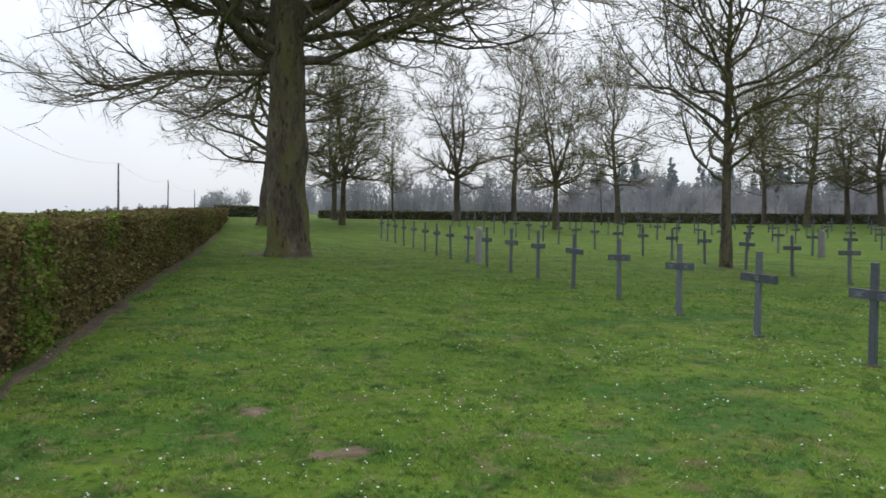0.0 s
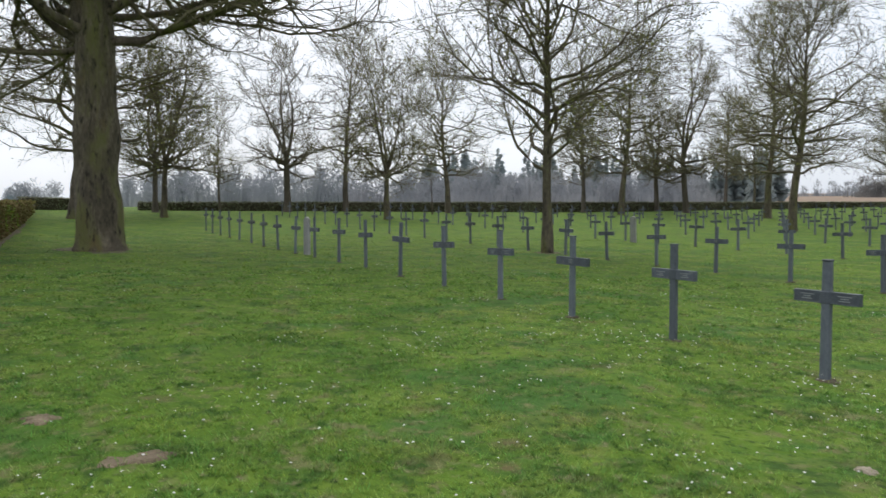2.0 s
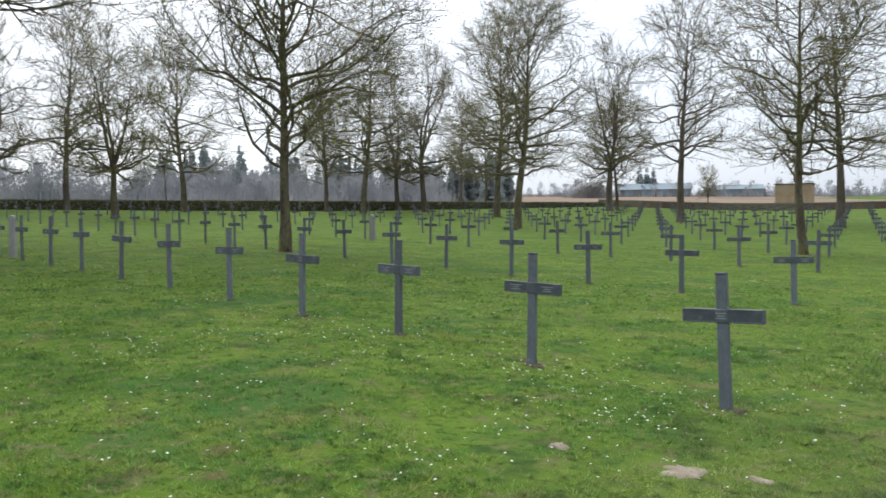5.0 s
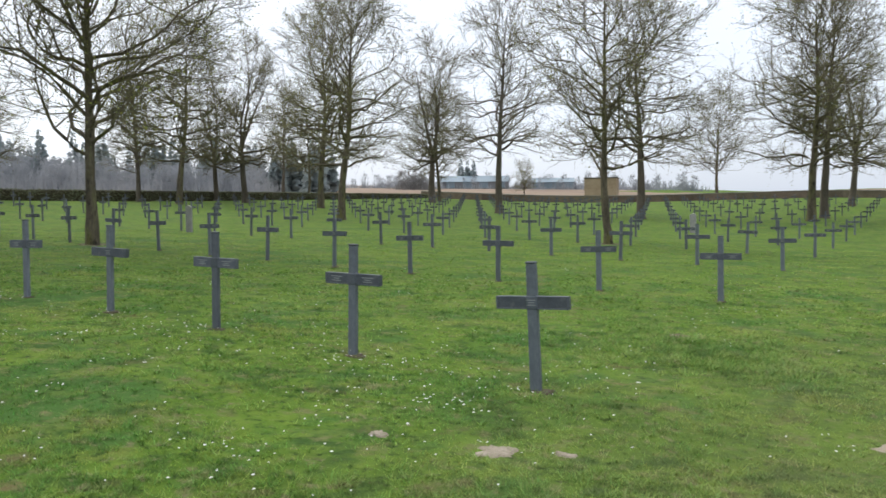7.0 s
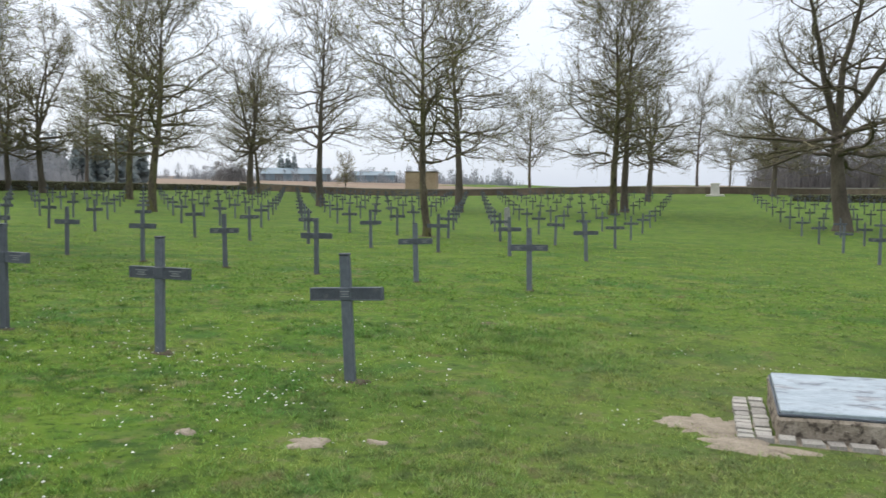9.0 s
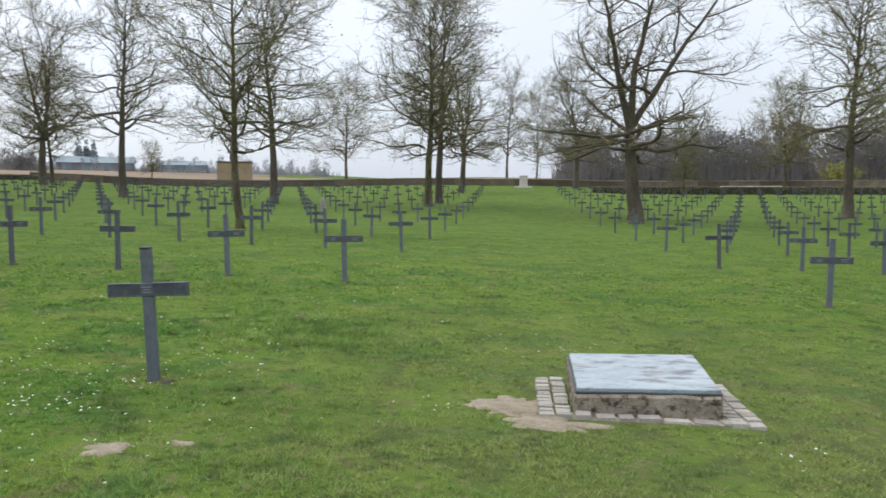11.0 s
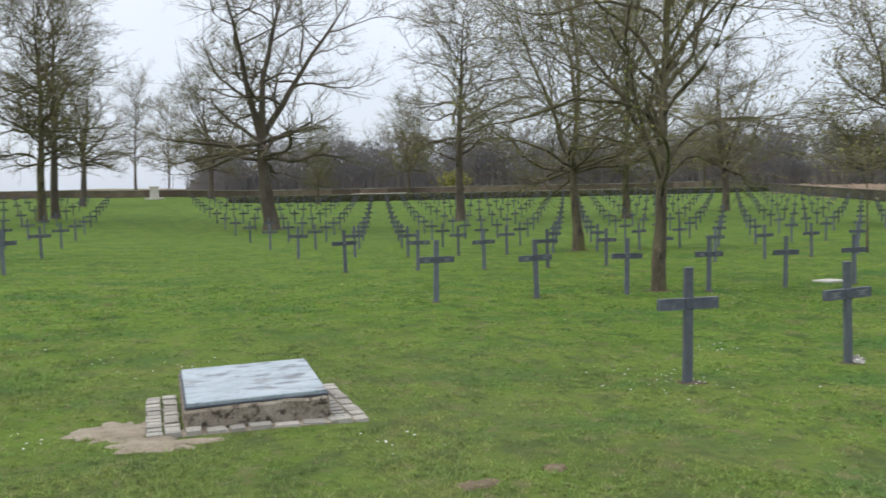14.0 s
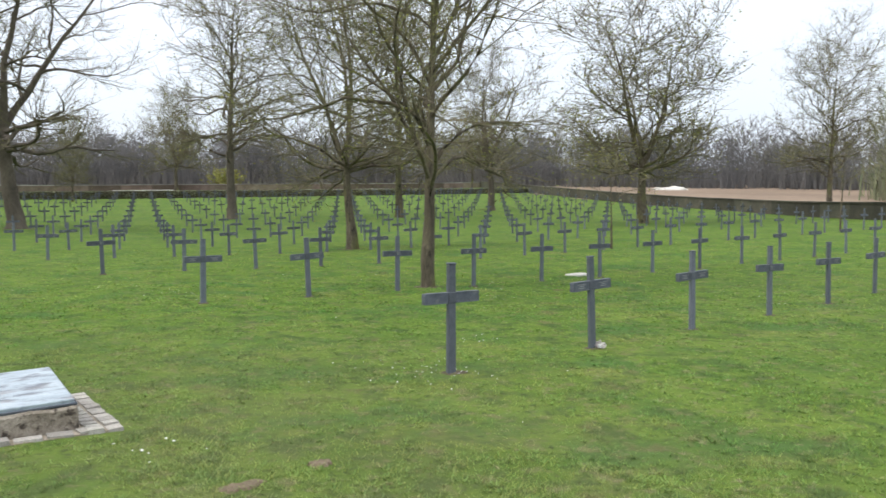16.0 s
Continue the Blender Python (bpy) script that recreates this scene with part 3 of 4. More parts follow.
def build_stele():
    """A grey upright headstone with a rounded head."""
    root = new("headstone")
    bm = bmesh.new()
    out = [(-0.155, -0.1), (0.155, -0.1), (0.155, 0.93)]
    out += [(0.155 * math.cos(a), 0.93 + 0.07 * math.sin(a)) for a in (0.5, 1.05, 1.57, 2.09, 2.64)] + [(-0.155, 0.93)]
    f = bm.faces.new([bm.verts.new((x, -0.04, z)) for x, z in out])
    ex = bmesh.ops.extrude_face_region(bm, geom=[f])
    for g in ex["geom"]:
        if isinstance(g, bmesh.types.BMVert):
            g.co.y += 0.08
    bmesh.ops.recalc_face_normals(bm, faces=bm.faces[:])
    bmesh.ops.bevel(bm, geom=bm.edges[:], offset=0.008, segments=1, affect="EDGES")
    part("slab", bm, M_STELE, root)
    bm = bmesh.new()
    for k, w in enumerate((0.2, 0.16, 0.22, 0.14)):
        box(w, 0.004, 0.016, (0, -0.044, 0.72 - k * 0.05), bm=bm)
    part("inscription", bm, M_LETTER, root, "short worn lines of pale lettering")
    part("pebbles", roughen(box(0.09, 0.06, 0.03, (0.02, 0, 0.985), 0.012), 0.01, 20), M_PALE, root, "small white stones laid on top")
    return tagged(root, "upright grey stone headstone with a rounded top", "headstone", "headstones among the crosses")


def grave_sites():
    """Even rows in both plots; the front rows are set out a little closer in the west and wider in the east."""
    for side, (p, u, w), rows in (("w", PLOT_WEST, 13), ("e", PLOT_EAST, 14)):
        for k in range(rows):
            for i in range(46):
                x, y = p[0] + u[0] * i + w[0] * k, p[1] + u[1] * i + w[1] * k
                if k == 0:
                    x, y = (x + 0.123 * i, y - 0.031 * i) if side == "w" else (x + 0.309 * min(i, 5), y + 0.25 * min(i, 5))
                elif side == "w":
                    y -= 0.135
                if (side == "w" and x > (-37 if k == 0 else -54)) or (side == "e" and x < east_line(y) - 2.5):
                    yield side, i, k, x, y


cross_kinds = [build_cross(m) for m in ("arms", "centre", "arms", "none")]
stele = build_stele()
jit = random.Random(5)
far_sites, near_sites = [], []
for s in grave_sites():
    (near_sites if math.hypot(s[3], s[4]) < 60 else far_sites).append(s)
near_sites.sort(key=lambda s: math.hypot(s[3], s[4]))
far_sites += near_sites[300:]
near_sites = near_sites[:300]
used = {}
for side, i, k, x, y in near_sites:
    m = pose(x + jit.gauss(0, 0.012), y + jit.gauss(0, 0.015), ground_z(x, y) - 0.005, jit.gauss(0, 0.8), jit.gauss(0, 0.9), jit.gauss(0, 1.5))
    j = 1 if (side, i, k) == ("w", 0, 0) else 3 if (side, i, k) == ("e", 0, 0) else jit.choice((0, 0, 1, 2, 3))
    kind, key = cross_kinds[j], j
    if key in used:
        copy_thing(kind, m)
    else:
        kind.matrix_basis = m
        used[key] = True

stele.matrix_basis = pose(*HEADSTONES[0], ground_z(*HEADSTONES[0]) - 0.01, 0, 0, 2)
for x, y in HEADSTONES[1:]:
    copy_thing(stele, pose(x, y, ground_z(x, y) - 0.01, 0.6, -0.8, -3))

fv, ff = [], []


def add_block(m, sx, sy, z0, z1):
    b = len(fv)
    for z in (z0, z1):
        for x, y in ((-1, -1), (1, -1), (1, 1), (-1, 1)):
            fv.append(m @ Vector((x * sx / 2, y * sy / 2, z)))
    ff.extend([(b, b + 1, b + 5, b + 4), (b + 1, b + 2, b + 6, b + 5), (b + 2, b + 3, b + 7, b + 6), (b + 3, b, b + 4, b + 7), (b + 4, b + 5, b + 6, b + 7)])


for side, i, k, x, y in far_sites:
    m = pose(x + jit.gauss(0, 0.012), y + jit.gauss(0, 0.015), ground_z(x, y), jit.gauss(0, 0.8), jit.gauss(0, 0.9), jit.gauss(0, 1.5))
    add_block(m, 0.086, 0.05, -0.05, 1.0)
    add_block(m, 0.605, 0.044, 0.652, 0.75)
cross_far = mesh_object("distant_crosses", fv, ff, M_CROSS)
cross_far.data.materials.append(M_POST)
cross_far.data.polygons.foreach_set("material_index", [1 if (i // 5) % 2 == 0 else 0 for i in range(len(ff))])
tagged(cross_far, "rows of dark grey metal crosses far across the lawn", "grave crosses", "rows of grave crosses", "stuff")

# ---- the memorial slab in its bed of setts ----
SLAB_X, SLAB_Y = 1.035, 6.36
slab_z = ground_z(SLAB_X, SLAB_Y)


def memorial():
    root = tagged(new("memorial_slab"), "low rough sandstone block carrying a weathered grey metal plate", "memorial")
    bm = box(1.00, 0.94, 0.185, (0, 0, -0.03), 0.015, 0.99)
    bmesh.ops.subdivide_edges(bm, edges=bm.edges[:], cuts=6, use_grid_fill=True)
    for v in bm.verts:
        v.co.z += (v.co.y + 0.46) * 0.085 * (v.co.z > 0.1)
    roughen(bm, 0.016, 7.0, 2)
    part("stone_block", bm, M_STONE, root)
    tilt = Matrix.Rotation(math.atan(0.085), 4, "X")
    bm = box(0.955, 0.86, 0.032, (0, 0, 0.012), 0.006)
    plate = part("plate", bm, M_PLATE, root, "weathered blue-grey metal plate with worn patches")
    plate.matrix_basis = pose(0.0, 0, 0.19) @ tilt
    rim = bmesh.new()
    for sx, sy, px, py in ((0.985, 0.014, 0, -0.437), (0.985, 0.014, 0, 0.437), (0.014, 0.86, -0.4855, 0), (0.014, 0.86, 0.4855, 0)):
        box(sx, sy, 0.016, (px, py, 0.004), 0.003, bm=rim)
    edge = part("rim", rim, M_CROSS, root, "dark metal rim under the plate")
    edge.matrix_basis = pose(0.0, 0, 0.19) @ tilt
    root.matrix_basis = pose(SLAB_X, SLAB_Y, slab_z)
    return root


memorial()


def paving():
    root = tagged(new("paving"), "band of small pale granite setts round the memorial", "paving", kind="structure")
    rng = random.Random(8)
    shapes = []
    for k in range(6):
        bm = box(1, 1, 0.07, (0, 0, -0.05), 0.0)
        bmesh.ops.bevel(bm, geom=[e for e in bm.edges if all(v.co.z > 0 for v in e.verts)], offset=0.09, segments=1, affect="EDGES")
        for v in bm.verts:
            v.co.x += rng.uniform(-0.055, 0.055)
            v.co.y += rng.uniform(-0.075, 0.075)
        me = bpy.data.meshes.new("sett")
        bm.to_mesh(me)
        bm.free()
        me.materials.append(M_SETT)
        shapes.append(me)

    def sett(x, y, sx, sy):
        ob = new("sett", rng.choice(shapes))
        ob.parent = root
        ob.matrix_basis = pose(x, y, ground_z(x, y) + 0.006 + rng.uniform(-0.007, 0.007), rng.gauss(0, 1.5), rng.gauss(0, 1.5), rng.gauss(0, 2.5)) \
            @ Matrix.Diagonal((sx * rng.uniform(0.95, 1.02), sy * rng.uniform(0.93, 1.0), 1, 1))

    bed = roughen(box(1.40, 1.12, 0.05, (0, 0, -0.045)), 0.01, 3)
    part("sand_bed", bed, M_SOIL, root, "pale sand between the setts").matrix_basis = pose(SLAB_X, SLAB_Y - 0.03, slab_z + 0.002, 0, math.degrees(math.atan(0.022)), 0)
    for side in (-1, 1):
        for col in range(2):
            y = SLAB_Y - 0.60
            while y < SLAB_Y + 0.52:
                d = rng.uniform(0.085, 0.125)
                sett(SLAB_X + side * (0.572 + 0.118 * col), y + d / 2, 0.12, d)
                y += d
    x = SLAB_X - 0.50
    while x < SLAB_X + 0.49:
        d = rng.uniform(0.12, 0.19)
        sett(x + d / 2, SLAB_Y - 0.530, d, 0.13)
        x += d
    x = SLAB_X - 0.50
    while x < SLAB_X + 0.2:
        d = rng.uniform(0.10, 0.16)
        sett(x + d / 2, SLAB_Y + 0.53, d, 0.10)
        x += d
    return root


# ---- bare patches of soil ----
PATCHES = []


def soil_patch(x, y, rx, ry, seed, turn=0.0, label="worn patch of bare pale earth in the lawn", mat=None):
    """An irregular patch draped on the ground."""
    PATCHES.append((x, y, rx, ry, turn))
    n, rings = 30, 5
    verts, faces = [(x, y, lie(x, y) + 0.012)], []
    for r in range(1, rings + 1):
        for i in range(n):
            a = 2 * math.pi * i / n
            k = r / rings * (0.95 + 0.75 * noise.noise(Vector((math.cos(a) * 1.6, math.sin(a) * 1.6, seed))) + 0.5 * noise.noise(Vector((math.cos(a) * 5, math.sin(a) * 5, seed))))
            px, py = math.cos(a) * rx * k, math.sin(a) * ry * k
            gx, gy = x + px * math.cos(turn) - py * math.sin(turn), y + px * math.sin(turn) + py * math.cos(turn)
            verts.append((gx, gy, lie(gx, gy) + (0.012 + 0.012 * noise.noise(Vector((gx * 9, gy * 9, 0))) if r < rings else -0.01)))
    for i in range(n):
        faces.append((0, 1 + i, 1 + (i + 1) % n))
    for r in range(rings - 1):
        for i in range(n):
            a, b = 1 + r * n + i, 1 + r * n + (i + 1) % n
            faces.append((a, a + n, b + n, b))
    return tagged(mesh_object("soil_patch", verts, faces, mat or M_SOIL, smooth=True), label, "bare soil", "bare patches in the lawn", "structure")

soil_patch(0.14, 6.02, 0.32, 0.30, 1.0, -0.35, label="worn bare earth beside the memorial setts")
soil_patch(0.38, 5.62, 0.34, 0.18, 2.0, -0.15, label="worn bare earth before the memorial setts")
soil_patch(-4.78, 0.92, 0.11, 0.19, 3.0, label="worn patch of bare brown earth in the lawn", mat=M_SOIL_BROWN)
soil_patch(-5.80, 0.47, 0.11, 0.13, 4.0, label="worn patch of bare brown earth in the lawn", mat=M_SOIL_BROWN)
soil_patch(-4.17, -0.31, 0.21, 0.19, 5.0, label="worn patch of bare brown earth in the lawn", mat=M_SOIL_BROWN)
soil_patch(-2.10, 4.60, 0.15, 0.11, 6.0)
soil_patch(-1.75, 4.79, 0.07, 0.05, 7.0)
soil_patch(-2.28, 9.45, 0.18, 0.12, 8.0, label="worn patch of bare brown earth in the lawn", mat=M_SOIL_BROWN)
soil_patch(-2.87, 4.47, 0.06, 0.06, 9.0)
soil_patch(-3.23, 2.53, 0.09, 0.09, 10.0, label="worn patch of bare brown earth in the lawn", mat=M_SOIL_BROWN)
soil_patch(1.97, 4.26, 0.14, 0.07, 11.0, label="worn patch of bare brown earth in the lawn", mat=M_SOIL_BROWN)
soil_patch(2.51, 4.38, 0.08, 0.05, 12.0, label="worn patch of bare brown earth in the lawn", mat=M_SOIL_BROWN)
for fx, fy in ((-2.50, 6.10), (4.74, 6.10), (-6.27, 6.38), (-4.40, 6.25), (6.80, 6.38)):
    soil_patch(fx + 0.04, fy, 0.10, 0.06, fx, label="trodden dark earth at the foot of a cross", mat=M_EARTH)

# bare earth by the hedge; its dark colour stands for the shade there
for k in range(9):
    u = 1.5 + k * 4.2
    soil_patch(-5.5 - u * 0.9963 + 0.05, -2.05 + u * 0.0854 + 0.60, 2.7, 0.10 + 0.04 * (k % 2), 20.0 + k, -0.0855, "strip of bare earth along the foot of the hedge, dark in colour for the hedge's shade", M_EARTH)

# ---- trees of the cemetery ----
T_MOSSY = "bare tree with mossy bark and opening yellow-green buds on the lawn"
T_TALL = "tall bare tree with dark bark standing among the crosses"
T_ROUND = "small bare round-headed tree with dense twigs on the lawn"
T_OLD = "massive old tree with thick mossy trunk and wide bare boughs"

old = build_tree(11, 15.5, 10.8, 0.50, 4.7, boughs=76, side=27, twigs=10, tips=4, low=72, twig_r=0.0095, bud=0.028, form="fork", fork_at=0.46,
                 bias=[4.85, 4.3, 1.5, 5.3, 3.6, 4.6, 1.1, 2.0, 4.1, 5.0, 1.7, 4.7, 3.0, 1.35, 0.2], skirt=0.46, heavy=0.66, hold=0.85, droop=0.026, fill=0.95, twist=0.27, buds_share=0.7)
plant(old, -24.45, 2.91, 0, 1.17, T_OLD)
near_a = build_tree(23, 9.0, 3.3, 0.11, 1.5, boughs=42, side=10, twigs=8, tips=4, low=46, twig_r=0.0055, bud=0.04, heavy=0.5, twist=0.25, buds_share=0.9)
plant(near_a, 9.32, 13.15, 40, 1.14, "slender bare tree with mossy ascending boughs and green buds")
near_b = build_tree(31, 9.5, 4.8, 0.165, 2.3, boughs=52, side=10, twigs=8, tips=4, form="fork", low=74, twig_r=0.005, bud=0.045, fork_at=0.27, heavy=0.65, twist=0.25, buds_share=0.8, hold=0.5)
plant(near_b, 15.36, 26.89, 10, 1.27, "low-forking bare tree with wide spreading boughs")
near_c = build_tree(42, 11.0, 4.2, 0.15, 2.2, boughs=48, side=10, twigs=8, tips=4, low=62, twig_r=0.008, bud=0.055, heavy=0.70, twist=0.25, buds_share=0.8)
plant(near_c, -19.40, 14.57, 0, 1.11, T_MOSSY)
mid_a = build_tree(53, 11.0, 4.0, 0.17, 2.5, boughs=36, side=10, twigs=7, tips=3, low=76, crest=38, twig_r=0.011, bud=0.065, buds_share=0.6, heavy=0.84, twist=0.25, bend=False)
plant(mid_a, -9.66, 28.57, 0, 0.94, T_MOSSY)
mid_b = build_tree(64, 13.5, 5.4, 0.31, 3.3, boughs=44, side=10, twigs=7, tips=3, low=82, crest=38, form="fork", twig_r=0.012, bud=0.05, bark=M_BARK_DARK, fork_at=0.34, heavy=1.26, twist=0.25, buds_share=0.4, bend=False)
plant(mid_b, 7.54, 51.58, 0, 1.25, T_TALL, wide=1.2)
mid_c = build_tree(75, 14.0, 4.3, 0.25, 3.3, boughs=36, side=10, twigs=7, tips=3, low=76, crest=38, twig_r=0.012, bud=0.05, bark=M_BARK_DARK, heavy=1.05, twist=0.25, buds_share=0.4, bend=False)
plant(mid_c, -30.39, 61.34, 0, 1.24, T_TALL)
mid_d = build_tree(86, 8.8, 4.2, 0.18, 2.3, boughs=44, side=10, twigs=7, tips=3, low=82, crest=38, form="fork", twig_r=0.011, bud=0.07, fork_at=0.30, heavy=0.98, twist=0.25, buds_share=0.6, bend=False)
plant(mid_d, -46.98, 22.46, 0, 1.17, T_ROUND)
mid_e = build_tree(97, 12.5, 5.0, 0.28, 3.2, boughs=42, side=10, twigs=7, tips=3, low=84, crest=38, form="fork", twig_r=0.013, bud=0.05, bark=M_BARK_DARK, fork_at=0.32, heavy=1.26, twist=0.25, buds_share=0.4, bend=False)
plant(mid_e, -58.74, 19.79, 0, 0.96, T_TALL)
mid_f = build_tree(108, 12.5, 4.8, 0.24, 2.8, boughs=42, side=10, twigs=7, tips=3, low=78, crest=38, twig_r=0.012, bud=0.07, heavy=0.98, twist=0.25, buds_share=0.6, bend=False)
plant(mid_f, -30.83, 40.43, 0, 1.11, T_MOSSY)

for kind, x, y, turn, size, wide, label in (
        (mid_f, -48.24, 4.39, 80, 1.19, 1.45, T_MOSSY), (mid_d, -49.71, 9.26, 120, 1.24, 0.9, T_ROUND), (mid_e, -56.66, 10.00, 200, 0.81, 0.9, T_TALL),
        (mid_a, -57.81, 14.56, 30, 0.71, 0.8, T_ROUND), (mid_c, -60.05, 25.02, 60, 0.99, 1.0, T_TALL), (mid_f, -57.60, 33.00, 150, 1.02, 1.0, T_TALL),
        (mid_c, -59.18, 48.35, 220, 0.99, 0.9, T_TALL), (mid_f, -54.69, 48.92, 20, 1.21, 1.0, T_MOSSY), (mid_e, -60.07, 58.26, 310, 1.05, 0.9, T_TALL),
        (mid_b, -56.15, 58.28, 100, 1.09, 0.9, T_TALL), (mid_a, -64.64, 52.52, 200, 0.91, 0.9, T_TALL), (mid_c, -69.69, 79.03, 130, 0.94, 1.0, T_TALL),
        (mid_a, -61.81, 74.56, 250, 1.03, 1.0, T_TALL), (mid_f, -45.92, 57.11, 300, 1.29, 1.0, T_MOSSY), (mid_e, -50.61, 83.95, 45, 1.49, 1.0, T_TALL),
        (mid_c, -17.42, 58.37, 170, 1.13, 1.1, T_TALL), (mid_f, -6.45, 61.85, 250, 1.30, 1.0, T_TALL), (mid_c, -6.09, 66.41, 80, 1.26, 1.0, T_TALL),
        (mid_b, -5.68, 88.13, 200, 1.14, 0.9, T_TALL), (mid_a, -26.82, 128.75, 70, 1.44, 1.15, T_TALL), (mid_c, -1.19, 125.16, 10, 1.15, 0.8, T_TALL),
        (mid_a, 3.11, 117.89, 160, 1.12, 0.8, T_TALL), (mid_b, 8.00, 107.87, 260, 1.13, 1.0, T_TALL), (mid_c, 22.63, 57.73, 300, 1.18, 1.25, T_TALL),
        (mid_d, 36.62, 114.78, 45, 1.45, 1.0, T_TALL), (mid_d, 17.91, 88.50, 15, 0.86, 0.7, T_ROUND), (mid_f, 34.62, 53.62, 200, 1.21, 1.1, T_TALL),
        (mid_e, 47.76, 58.45, 130, 1.12, 1.1, T_TALL), (mid_d, 41.58, 35.36, 250, 1.43, 1.38, T_MOSSY), (mid_a, 59.44, 32.74, 20, 1.12, 1.2, T_TALL),
        (mid_a, 75.87, 97.70, 100, 1.03, 1.0, T_TALL), (mid_f, -52.93, 89.65, 210, 1.03, 1.0, T_TALL)):
    replant(kind, x, y, turn, size, label, wide)

for fx, fy, fr in ((9.32, 13.15, 0.28), (15.36, 26.89, 0.42), (-19.40, 14.57, 0.42), (-9.66, 28.57, 0.45), (7.54, 51.58, 0.85), (22.63, 57.73, 0.7), (-24.45, 2.91, 1.0)):
    soil_patch(fx, fy, fr * 1.3, fr * 1.2, fx + 40, label="ring of bare brown earth round the foot of a tree", mat=M_EARTH)

sapling = build_tree(119, 3.4, 0.8, 0.035, 1.3, boughs=9, side=4, twigs=3, tips=2, low=50, twig_r=0.006, bud=0.06, name="sapling")
plant(sapling, 21.59, 19.67, 0, 1.12, "thin young sapling with fresh buds on the lawn")
replant(sapling, 37.26, 19.96, 90, 1.24, "thin young sapling with fresh buds on the lawn")
replant(sapling, -55.13, 30.19, 40, 1.59, "thin young sapling with fresh buds on the lawn")

# ---- far woods, scrub and conifers ----


def far_woods(name, spots, label, mat, tall, conifer=False, seed=1, strands=70):
    rng = random.Random(seed)
    w = Wood()
    for x, y, k in spots:
        h = tall * k * rng.uniform(0.75, 1.15)
        b = Vector((x, y, ground_z(x, y) - 0.2))
        w.tube([b, b + Vector((rng.gauss(0, 0.3), rng.gauss(0, 0.3), h * 0.9))], [0.10 + h * 0.005, 0.04], 3)
        for i in range(strands):
            u = rng.uniform(0.06 if conifer else 0.0, 1.0)
            p = b + Vector((0, 0, h * u))
            a = rng.uniform(0, 6.28)
            if conifer:
                ln = h * 0.20 * (1.08 - u) + 0.3
                d = Vector((math.cos(a), math.sin(a), rng.uniform(-0.35, 0.1)))
                w.leaf(p, d.normalized(), ln * rng.uniform(0.7, 1.2), rng)
            else:
                # crown of fine upswept twigs, widest at two thirds of the height
                reach = h * 0.26 * math.sin(math.pi * (0.12 + 0.80 * u)) * rng.random() ** 0.5
                p += Vector((math.cos(a) * reach, math.sin(a) * reach, 0))
                ln = h * rng.uniform(0.10, 0.22)
                d = Vector((math.cos(a) * 0.5 + rng.gauss(0, 0.3), math.sin(a) * 0.5 + rng.gauss(0, 0.3), rng.uniform(0.4, 1.2))).normalized()
                tip = p + d * ln
                w.sliver(p, tip, 0.085, rng)
                for _ in range(3):
                    c = p.lerp(tip, rng.uniform(0.2, 1))
                    e = (d + Vector((rng.gauss(0, 0.6), rng.gauss(0, 0.6), rng.gauss(0.1, 0.4)))).normalized()
                    w.sliver(c, c + e * ln * 0.7, 0.065, rng)
        if not conifer:
            for i in range(60):
                p = b + Vector((rng.gauss(0, 1.8), rng.gauss(0, 1.8), 0))
                d = Vector((rng.gauss(0, 0.12), rng.gauss(0, 0.12), 1)).normalized()
                w.sliver(p, p + d * h * rng.uniform(0.2, 0.6), 0.10, rng)
    return tagged(mesh_object(name, w.v, w.f, mat), label, "woodland", kind="stuff")


def belt(az0, az1, r0, r1, count, seed, k0=0.8, k1=1.1):
    """Spots of a belt of wood between two bearings, west positive."""
    rng = random.Random(seed)
    out = []
    for _ in range(count):
        a, r = radians(rng.uniform(az0, az1)), rng.uniform(r0, r1)
        out.append((-math.sin(a) * r, math.cos(a) * r, rng.uniform(k0, k1)))
    return out


far_woods("far_scrub", belt(43, 82, 125, 155, 260, 2, 0.6, 1.1), "leafless scrub and young trees beyond the hedge, coloured grey for haze", M_FAR_HAZED, 5.6, seed=3)
far_woods("far_conifers", belt(38, 62, 150, 175, 75, 4, 0.7, 1.1), "conifers standing in the far scrub, coloured pale blue-grey for haze", M_PINE_HAZED, 10.5, True, 5, 170)
far_woods("far_copse", belt(86, 89.5, 210, 230, 26, 6, 0.8, 1.1), "small leafless copse on the far rise, coloured grey for haze", M_FAR_HAZED, 5.4, seed=7)
far_woods("far_wood", belt(-3.6, -68, 150, 185, 555, 8, 0.75, 1.1), "long leafless wood beyond the field, haze put into its grey-brown", M_WOOD_HAZED, 9.8, seed=9)
far_woods("far_wood", belt(-64.5, -82, 112, 135, 110, 10, 0.85, 1.1), "leafless wood edge with brown twigs", M_FAR_HEDGE, 13.5, seed=11, strands=60)
far_woods("far_hedgerow", belt(13, 42, 240, 270, 150, 12, 0.22, 0.75), "thin leafless trees and bushes on the skyline, coloured grey for haze", M_FAR_HAZED, 6.0, seed=13)
far_woods("far_bushes", belt(93.6, 95.4, 196, 204, 26, 14, 0.22, 0.42) + belt(91.2, 92.9, 196, 204, 26, 16, 0.28, 0.55) + belt(89.6, 90.3, 196, 204, 10, 18, 0.2, 0.4), "low bushes on the skyline, coloured grey for haze", M_FAR_HAZED, 5.0, seed=15)
far_woods("far_copse", belt(31.5, 33.3, 214, 224, 20, 21, 0.5, 0.9), "small copse beside the far barns, haze put into its colour", M_WOOD_HAZED, 5.2, seed=22)
